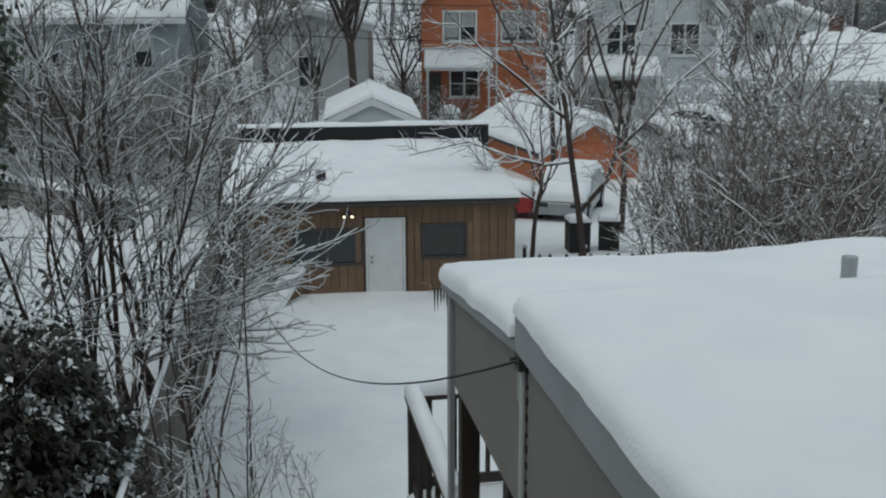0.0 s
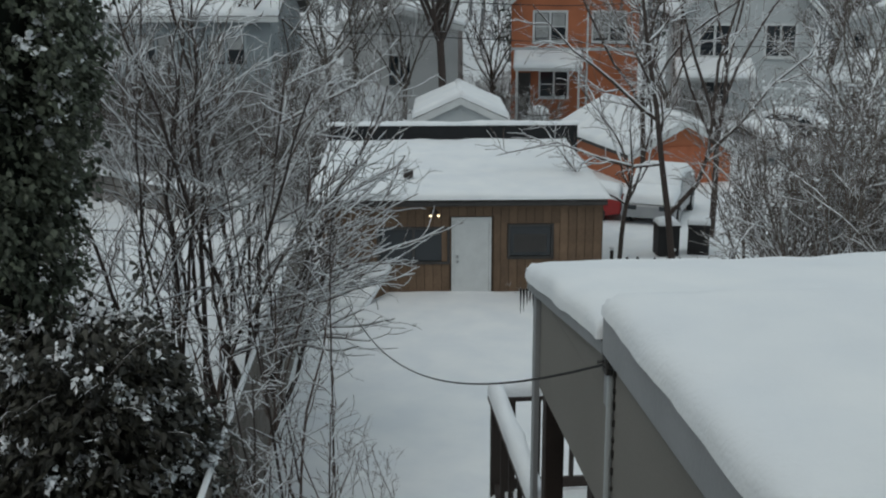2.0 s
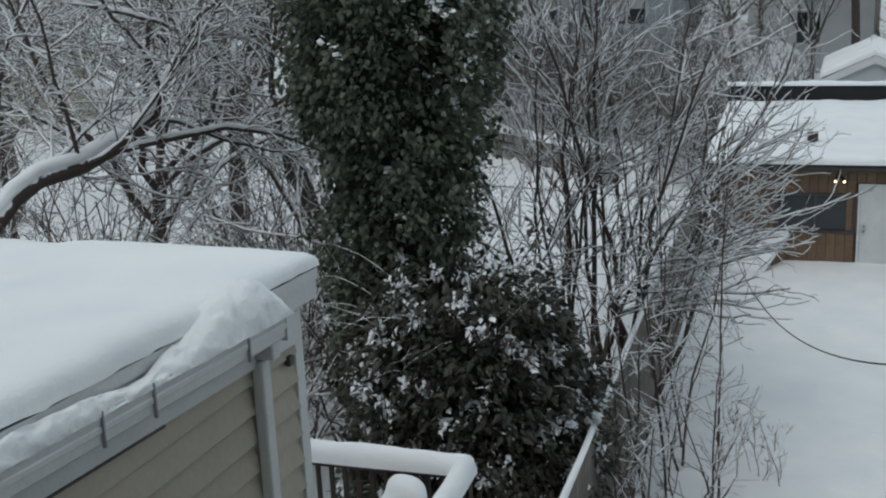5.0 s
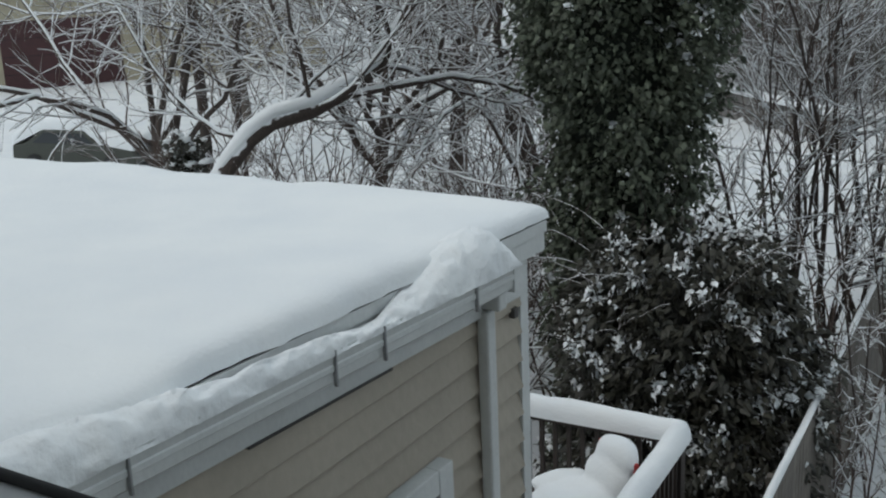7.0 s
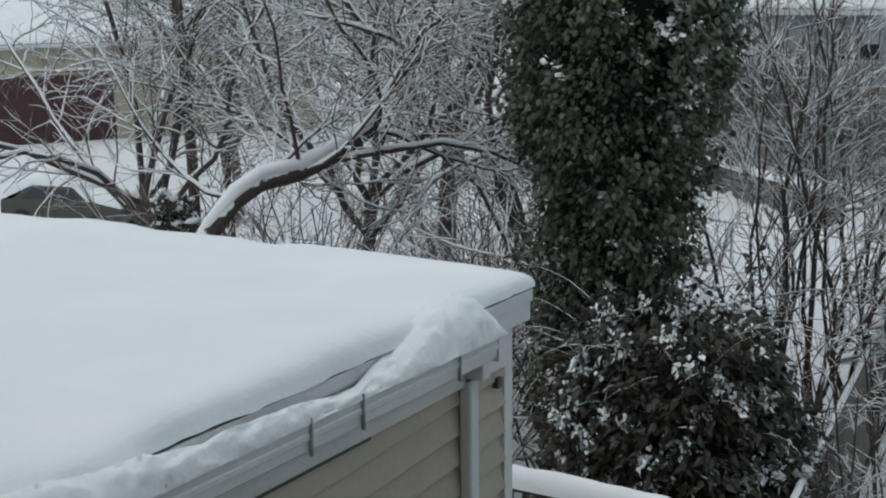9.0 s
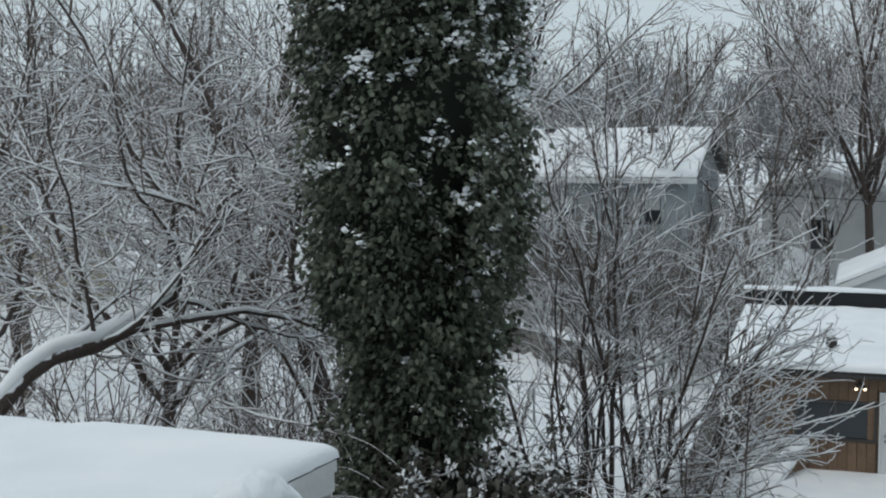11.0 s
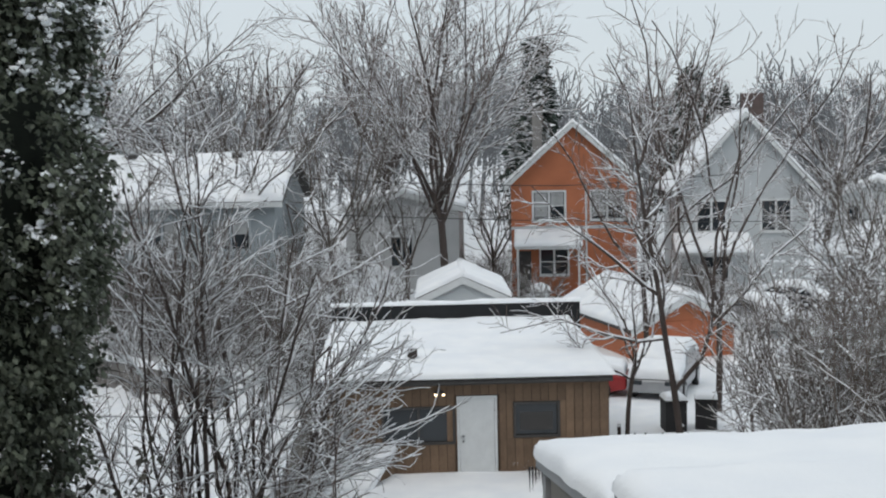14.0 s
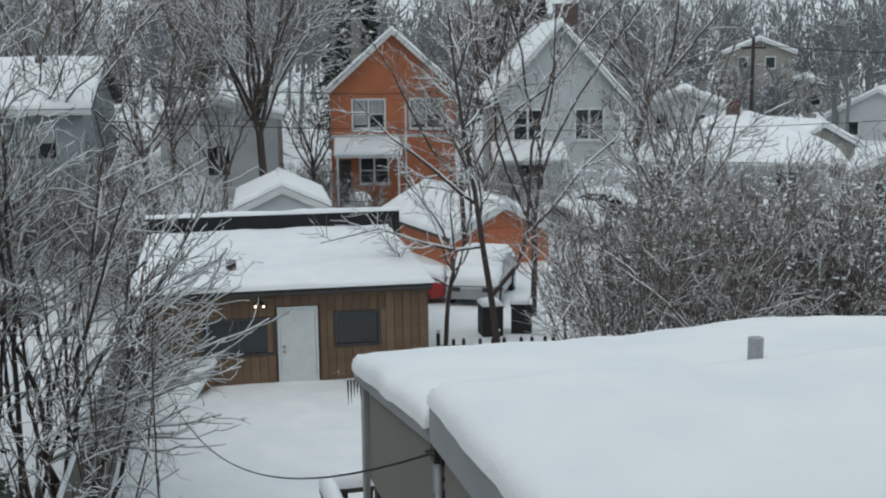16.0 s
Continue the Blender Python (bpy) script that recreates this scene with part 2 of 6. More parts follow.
def build_ground():
    bm = bmesh.new()
    xs = [-v - 4 for v in spaced(0, 900, 0.45)][::-1][:-1] + [v - 4 for v in spaced(0, 900, 0.45)]
    ys = [-v + 18 for v in spaced(0, 300, 0.5)][::-1][:-1] + [v + 18 for v in spaced(0, 1500, 0.4)]
    rows = []
    for y in ys:
        row = []
        for x in xs:
            p = Vector((x, y, 0))
            h = 0.05 * noise.noise(p * 0.35) + 0.025 * noise.noise(p * 1.3) if abs(x) < 80 and y < 90 else 0
            row.append(bm.verts.new((x, y, ground_z(x, y) + h)))
        rows.append(row)
    for a, b in zip(rows, rows[1:]):
        for i in range(len(a) - 1):
            bm.faces.new((a[i], a[i + 1], b[i + 1], b[i]))
    ob = mesh_object("ground", flag(bm), SNOW, True)
    tagged(ob, "snow-covered yards and gardens, soft and slightly uneven", "ground", kind="structure")


build_ground()


# ---------------- windows, doors, houses ----------------
def window(parent, x0, x1, z0, z1, y, frame=0.06, bars=1, cross=False, mat=None, curtain=False, sill=True, rail=False, glass=-0.016):
    """A window in a wall that faces -y; y is the wall's outer face."""
    mat = mat or WHITE
    bm = bmesh.new()
    box(bm, x0 - frame, x0, y - 0.05, y + 0.06, z0 - frame, z1 + frame, 0.006)
    box(bm, x1, x1 + frame, y - 0.05, y + 0.06, z0 - frame, z1 + frame, 0.006)
    box(bm, x0, x1, y - 0.048, y + 0.06, z1, z1 + frame, 0.006)
    box(bm, x0, x1, y - 0.048, y + 0.06, z0 - frame, z0, 0.006)
    w = part("window", bm, mat, parent)
    step = (x1 - x0) / bars
    for i in range(1, bars):
        part("mullion", block(x0 + i * step - frame / 2, x0 + i * step + frame / 2, y - 0.04, y + 0.05, z0, z1), mat, w)
    for i in range(bars):
        a, b = x0 + i * step + (frame / 2 if i else 0), x0 + (i + 1) * step - (frame / 2 if i < bars - 1 else 0)
        part("pane", block(a, b, y + glass, y + glass + 0.008, z0, z1), GLASS, w)
        if rail:
            zm = (z0 + z1) / 2
            part("meeting_rail", block(a, b, y - 0.025, y + 0.01, zm - 0.025, zm + 0.025), mat, w)
        if curtain:
            part("curtain", block(a + 0.04, b - 0.04, y + glass - 0.007, y + glass - 0.003, z0 + (z1 - z0) * (0.1 + 0.4 * (i % 2)), z1 - 0.02), CURTAIN, w)
    if sill:
        part("sill", block(x0 - frame - 0.04, x1 + frame + 0.04, y - 0.11, y, z0 - frame - 0.05, z0 - frame, 0.008), mat, w)
    return w


def gable_house(name, label, m, w, d, eave, ridge, wall_mat, over=0.35, base=-1.0, snow=0.2, front=True, cat="house", fascia=None):
    """A house whose gable faces -y, w wide and d deep; the origin is the middle of the front at the ground."""
    h = thing(name, label, cat, m)
    part("wall", prism([(-w / 2, base), (w / 2, base), (w / 2, eave), (0, ridge), (-w / 2, eave)], 0, d), wall_mat, h)
    fascia = fascia or WHITE
    slope = (ridge - eave) / (w / 2)
    for s in (-1, 1):
        lo = (s * (w / 2 + over), eave - slope * over)
        roof = part("roof", prism([(0.0, ridge + 0.02), (0.0, ridge + 0.16), (lo[0], lo[1] + 0.16), (lo[0], lo[1] + 0.02)], -over, d + over), SHINGLE, h)
        part("bargeboard", prism([(0, ridge - 0.12), (0, ridge + 0.15), (lo[0], lo[1] + 0.15), (lo[0], lo[1] - 0.12)], -over - 0.05, -over - 0.004), fascia, h)
        z = 0.165
        part("snow", snow_cap((0, -over - 0.06, ridge + z), (lo[0] + s * 0.05, -over - 0.06, lo[1] + z), (lo[0] + s * 0.05, d + over, lo[1] + z), (0, d + over, ridge + z), snow, 0.4, seed=w + s, edge=0.15),
             SNOW, h, "thick settled snow", True)
    part("snow_ridge", rod(bmesh.new(), (0, -over, ridge + z + snow * 0.45), (0, d + over, ridge + z + snow * 0.45), snow * 0.62, n=10), SNOW, h, smooth=True)
    return h


# ---------------- brown garage at the end of the yard ----------------
GT = 8.5                                          # the garage's turn, degrees
GARAGE = at(-1.94, 26.2, 0.0, GT)                 # the door's upper right corner in plan


def build_garage():
    g = thing("garage", "brown board-clad garage with a white door and a snowy low roof", "garage", GARAGE)
    x0, x1, d, top = -3.95, 2.62, 7.0, 2.40
    door = (-0.92, 0.0)
    wins = ((-2.62, -1.03, 0.98, 1.76), (0.445, 1.415, 1.09, 1.82))
    # wall with real openings: solid pieces round them
    core = bmesh.new()
    cuts = [(x0, wins[0][0]), (wins[0][1], door[0]), (door[1], wins[1][0]), (wins[1][1], x1)]
    for a, b in cuts:
        box(core, a, b, 0.0, 0.12, -0.3, top)
    box(core, wins[0][0], wins[0][1], 0, 0.12, -0.3, wins[0][2])
    box(core, wins[0][0], wins[0][1], 0, 0.12, wins[0][3], top)
    box(core, wins[1][0], wins[1][1], 0, 0.12, -0.3, wins[1][2])
    box(core, wins[1][0], wins[1][1], 0, 0.12, wins[1][3], top)
    box(core, door[0], door[1], 0, 0.12, 2.01, top)
    box(core, x0, x0 + 0.12, 0.12, d, -0.3, top)
    box(core, x1 - 0.12, x1, 0.12, d, -0.3, top)
    box(core, x0, x1, d, d + 0.12, -0.3, 2.6)
    part("wall", core, BROWN_DARK, g, "dark grooves between the boards")
    # boards, one by one, 0.2 m wide
    n = 33
    step = (x1 - x0) / n
    meshes = {}
    for i in range(n):
        a, b = x0 + i * step, x0 + (i + 1) * step - 0.012
        spans = [(-0.25, top)]
        for lo, hi, z0, z1 in (*wins, (door[0], door[1], -0.3, 2.01)):
            if b > lo - 0.07 and a < hi + 0.07:
                if a < lo - 0.07 and lo - 0.07 - a > 0.05:
                    b2 = lo - 0.07
                    part("board", block(a, b2, -0.018, 0.0, z0 - 0.06, z1 + 0.06), BROWN, g)
                elif b > hi + 0.07 and b - hi - 0.07 > 0.05:
                    part("board", block(hi + 0.07, min(b, door[0] - 0.015) if hi < door[0] else b, -0.018, 0.0, max(z0 - 0.06, -0.25), z1 + 0.06), BROWN, g)
                spans = [(-0.25, z0 - 0.06), (z1 + 0.06, top)]
        for z0, z1 in spans:
            if z1 - z0 > 0.05:
                key = (round(b - a, 3), round(z1 - z0, 3))
                if key not in meshes:
                    meshes[key] = part("board", block(0, b - a, -0.018, 0.0, 0, z1 - z0, 0.003), BROWN, g)
                    meshes[key].matrix_basis = at(a, 0, z0)
                else:
                    share(meshes[key], g, at(a, 0, z0))
    # side boards facing +x
    for i in range(28):
        y = 0.02 + i * 0.248
        part("board", block(x1, x1 + 0.018, y, y + 0.236, -0.25, top), BROWN, g)
    for w, label in ((wins[0], 2), (wins[1], 1)):
        window(g, w[0], w[1], w[2], w[3], -0.005, 0.06, label, mat=DARK_FRAME, sill=False, glass=0.025)
    part("window_mesh", block(wins[1][0] + 0.1, wins[1][1] - 0.1, 0.018, 0.022, wins[1][2] + 0.1, wins[1][3] - 0.2), DARK_FRAME, g)
    dr = part("door", block(door[0] + 0.05, door[1] - 0.05, -0.012, 0.03, 0.05, 1.97, 0.006), WHITE, g, "plain white painted door")
    for k in ((door[0] - 0.01, door[0] + 0.045, 0.0, 2.04), (door[1] - 0.045, door[1] + 0.01, 0.0, 2.04)):
        part("door_frame", block(k[0], k[1], -0.03, 0.05, k[2], k[3], 0.004), WHITE, dr)
    part("door_frame", block(door[0] + 0.045, door[1] - 0.045, -0.03, 0.05, 1.975, 2.04, 0.004), WHITE, dr)
    for z in (0.98, 1.1):
        bm = bmesh.new()
        bmesh.ops.create_uvsphere(bm, u_segments=10, v_segments=6, radius=0.032, matrix=Matrix.Translation((door[0] + 0.13, -0.05, z)))
        rod(bm, (door[0] + 0.13, -0.012, z), (door[0] + 0.13, -0.05, z), 0.014)
        part("door_knob" if z < 1 else "deadbolt", bm, METAL, dr, smooth=True)
    # roof: one slope that rises to the back
    zb, over = 2.62, 0.28
    bm = prism([(-over, top - 0.02 - over * 0.09), (-over, top + 0.13 - over * 0.09), (d + 0.1, zb + 0.13), (d + 0.1, zb - 0.02)], x0 - 0.25, x1 + 0.06)
    bmesh.ops.transform(bm, matrix=Matrix.Rotation(radians(90), 4, "Z") @ Matrix.Diagonal((1, -1, 1, 1)), verts=bm.verts)
    bmesh.ops.recalc_face_normals(bm, faces=bm.faces)
    part("roof", bm, SHINGLE, g)
    part("fascia", block(x0 - 0.25, x1 + 0.06, -over - 0.025, -over - 0.002, top - 0.02, top + 0.05, 0.004), DARK_FRAME, g)
    z0, z1 = top + 0.11, zb + 0.135
    part("snow", snow_cap((x0 - 0.3, -over - 0.06, z0), (x1 + 0.12, -over - 0.06, z0), (x1 + 0.12, d + 0.1, z1), (x0 - 0.3, d + 0.1, z1), 0.14, 0.15, edge=0.16, rough=0.03), SNOW, g, "smooth snow blanket", True)
    # black parapet along the back
    part("parapet", block(x0 - 0.3, x1 + 0.42, d + 0.11, d + 0.45, 0.0, 3.27, 0.01), BLACK, g, "black tarred parapet")
    part("parapet_snow", snow_cap((x0 - 0.34, d + 0.07, 3.275), (x1 + 0.46, d + 0.07, 3.275), (x1 + 0.46, d + 0.5, 3.275), (x0 - 0.34, d + 0.5, 3.275), 0.09, 0.12, edge=0.08), SNOW, g, smooth=True)
    # roof vent
    bm = rod(bmesh.new(), (-1.93, 1.5, 2.4), (-1.93, 1.5, 2.84), 0.05, n=12)
    box(bm, -2.05, -1.81, 1.38, 1.62, 2.74, 2.93, 0.02)
    part("roof_vent", bm, DARK_WOOD, g)
    # sloping cellar hatch against the wall, deep in snow
    hatch = thing("cellar_hatch", "low sloping cellar hatch under a slab of snow beside the garage", "hatch", GARAGE)
    bm = bmesh.new()
    lo, hi = (-4.6, -2.98), (-4.6, -2.42)
    q = [bm.verts.new(c) for c in ((lo[0], -1.1, 0.0), (lo[1], -1.1, 0.0), (hi[1], -0.03, 0.0), (hi[0], -0.03, 0.0), (lo[0], -1.1, 0.16), (lo[1], -1.1, 0.16), (hi[1], -0.03, 0.78), (hi[0], -0.03, 0.78))]
    for k in ((3, 2, 1, 0), (4, 5, 6, 7), (0, 1, 5, 4), (1, 2, 6, 5), (2, 3, 7, 6), (3, 0, 4, 7)):
        bm.faces.new([q[i] for i in k])
    part("body", bm, BROWN, hatch)
    part("snow", snow_cap((lo[0] - 0.1, -1.3, 0.14), (lo[1] + 0.05, -1.3, 0.14), (hi[1] + 0.08, -0.03, 0.8), (hi[0] - 0.1, -0.03, 0.8), 0.2, 0.08, edge=0.12), SNOW, hatch, "thick slab of snow", True)
    # twin floodlight over the door
    lamp = thing("floodlight", "twin-headed floodlight, both bulbs lit, under the eaves", "lamp", GARAGE @ at(-1.33, -0.03, 2.2))
    part("base", rod(bmesh.new(), (0, 0.02, 0), (0, -0.03, 0), 0.055, n=14), DARK_FRAME, lamp)
    glow = bpy.data.materials.new("warm_bulb")
    glow.use_nodes = True
    gb = glow.node_tree.nodes["Principled BSDF"]
    gb.inputs["Emission Color"].default_value = (1.0, 0.72, 0.4, 1)
    gb.inputs["Emission Strength"].default_value = 3.0
    for s in (-1, 1):
        bm = rod(bmesh.new(), (0, -0.03, 0), (s * 0.08, -0.12, -0.03), 0.018)
        rod(bm, (s * 0.07, -0.1, -0.02), (s * 0.1, -0.2, -0.07), 0.035, 0.06, 12)
        hd = part("lamp_head", bm, DARK_FRAME, lamp)
        bm = bmesh.new()
        bmesh.ops.create_uvsphere(bm, u_segments=12, v_segments=8, radius=0.032, matrix=Matrix.Translation((s * 0.09, -0.2, -0.07)))
        part("bulb", bm, glow, hd, "glowing warm bulb", True)


build_garage()


# ---------------- the grey extension with flat snowy roofs ----------------
RIGHT = at(0.21, 5.03, -0.1, 12.0)                  # wall runs along local y, the building lies at local +x


def build_grey_extension():
    h = thing("house_extension", "grey-panelled house extension with two flat snow-covered roofs", "house", RIGHT)
    part("wall", block(0.0, 7.0, -6.0, 0.0, -0.3, 5.98), GREY_PANEL, h)
    upper = part("porch_wall", block(0.0, 0.12, 0.003, 1.95, 5.12, 5.72), GREY_PANEL, h, "flat grey porch panel")
    bm = prism([(0, 5.6), (0, 5.97), (1.95, 5.70), (1.95, 5.6)], 0.0, 0.118)
    bmesh.ops.transform(bm, matrix=Matrix(((0, 1, 0, 0), (1, 0, 0, 0), (0, 0, 1, 0), (0, 0, 0, 1))), verts=bm.verts)
    bmesh.ops.recalc_face_normals(bm, faces=bm.faces)
    bmesh.ops.translate(bm, vec=(0.001, 0.004, 0), verts=bm.verts)
    part("porch_wall_top", bm, GREY_PANEL, h)
    part("porch_end_wall", block(0.12, 7.0, 1.83, 1.95, 5.12, 5.72), GREY_PANEL, h)
    # near roof with its fascia
    part("fascia", block(-0.05, -0.004, -7.0, 0.04, 5.97, 6.15, 0.006), GREY_TRIM, h, "painted fascia board")
    part("fascia", block(-0.004, 7.0, 0.006, 0.045, 5.97, 6.15, 0.006), GREY_TRIM, h)
    part("roof", block(-0.004, 7.0, -7.0, 0.004, 5.985, 6.148), SHINGLE, h)
    part("snow", snow_cap((-0.06, -7.0, 6.152), (7.0, -7.0, 6.152), (7.0, 0.06, 6.152), (-0.06, 0.06, 6.152), 0.13, 0.1, edge=0.15, rough=0.02, out=0.02, wave=0.02), SNOW, h, "thick rounded snow", True)
    # lower roof beyond it
    a, b = 5.965, 5.70
    bm = prism([(0.046, a), (0.046, a + 0.06), (2.12, b + 0.06), (2.12, b)], -0.05, 7.0)
    bmesh.ops.transform(bm, matrix=Matrix(((0, 1, 0, 0), (1, 0, 0, 0), (0, 0, 1, 0), (0, 0, 0, 1))), verts=bm.verts)
    bmesh.ops.recalc_face_normals(bm, faces=bm.faces)
    part("lower_roof", bm, GREY_TRIM, h)
    part("snow", snow_cap((-0.07, 0.05, a + 0.065), (7.0, 0.05, a + 0.065), (7.0, 2.16, b + 0.065), (-0.07, 2.16, b + 0.065), 0.13, 0.1, edge=0.14, rough=0.02, out=0.03, wave=0.02), SNOW, h, "thick rounded snow", True)
    # corner pipe with clips
    pipe = part("conduit", rod(bmesh.new(), (-0.02, -0.02, 2.0), (-0.02, -0.02, 5.98), 0.017), OFFWHITE, h, "thin pale conduit")
    for i in range(22):
        part("clip", block(-0.010, 0.002, -0.046, -0.033, 4.2 + i * 0.08, 4.23 + i * 0.08 + 0.012 * math.sin(i * 2.1)), DARK_FRAME, pipe)
    part("trim", block(-0.03, 0.0, -0.01, 0.06, 5.72, 6.12), GREY_TRIM, h)
    # posts, beam and dark underside of the porch
    for y in (1.70, 0.4):
        part("post", block(0.01, 0.13, y, y + 0.12, 0.0, 5.12, 0.006), DARK_WOOD, h, "dark wooden post")
    part("corner_post", block(-0.035, 0.0, 1.88, 1.97, 3.3, 5.7, 0.004), GREY_TRIM, h, "grey painted corner post")
    part("deck", block(-0.02, 7.0, 0.01, 4.1, 3.18, 3.3), DARK_WOOD, h)
    part("deck_snow", snow_cap((-0.02, 2.0, 3.3), (7.0, 2.0, 3.3), (7.0, 4.1, 3.3), (-0.02, 4.1, 3.3), 0.12, 0.2), SNOW, h, smooth=True)
    for y in (3.98,):
        for x in (0.0, 3.4, 6.8):
            part("post", block(x, x + 0.1, y, y + 0.1, -0.1, 3.18), DARK_WOOD, h)
    # roof vent pipe
    part("vent_pipe", rod(bmesh.new(), (1.86, 0.45, 5.9), (1.86, 0.45, 6.24), 0.042, n=16), METAL, h, "grey roof vent pipe")
    # icicles at the far corner
    for i in range(9):
        x, l = -0.1 + 0.02 * i, 0.06 + 0.12 * random.random()
        part("icicle", rod(bmesh.new(), (x, 2.06, 5.72), (x, 2.06, 5.72 - l), 0.008, 0.001, 5), GLASS, h)


build_grey_extension()


def railing(name, label, m, length, height, spacing, snow_w=0.14, thick=0.11, low=0.1, post=0.09):
    """A deck railing along local x from 0 to length; z 0 is the deck."""
    r = thing(name, label, "railing", m, group="deck railings")
    part("top_rail", block(0, length, -0.07, 0.07, height - 0.04, height, 0.006), DARK_WOOD, r)
    part("bottom_rail", block(0, length, -0.02, 0.02, low, low + 0.09, 0.004), DARK_WOOD, r)
    part("snow", snow_cap((-0.02, -snow_w / 2, height), (length + 0.02, -snow_w / 2, height), (length + 0.02, snow_w / 2, height), (-0.02, snow_w / 2, height), thick, 0.06, edge=snow_w * 0.48, rough=0.028, wave=0.012), SNOW, r, "rounded snow cap", True)
    n = round(length / spacing)
    first = None
    for i in range(1, n):
        mm = at(i * length / n, 0, low + 0.09)
        if first:
            share(first, r, mm)
        else:
            first = part("baluster", block(-0.018, 0.018, -0.018, 0.018, 0, height - low - 0.13), DARK_WOOD, r)
            first.matrix_basis = mm
    for x in (0.0, length - post):
        part("post", block(x, x + post, -post / 2, post / 2, -0.1, height - 0.04), DARK_WOOD, r)
    return r


railing("deck_railing", "dark wooden deck railing with snow cap beside the grey extension", RIGHT @ at(0.03, 1.9, 3.3, 90), 2.16, 0.95, 0.42, thick=0.13)
railing("deck_railing", "dark wooden deck railing with snow cap along the deck end", RIGHT @ at(0.1, 4.05, 3.3, 0), 3.2, 0.95, 0.28, thick=0.13)


# ---------------- the cream-sided wing with a gutter ----------------
LEFT = at(-3.2, 4.8, 0.0, 5.6)                    # outer corner; wall along local -y, building at local -x


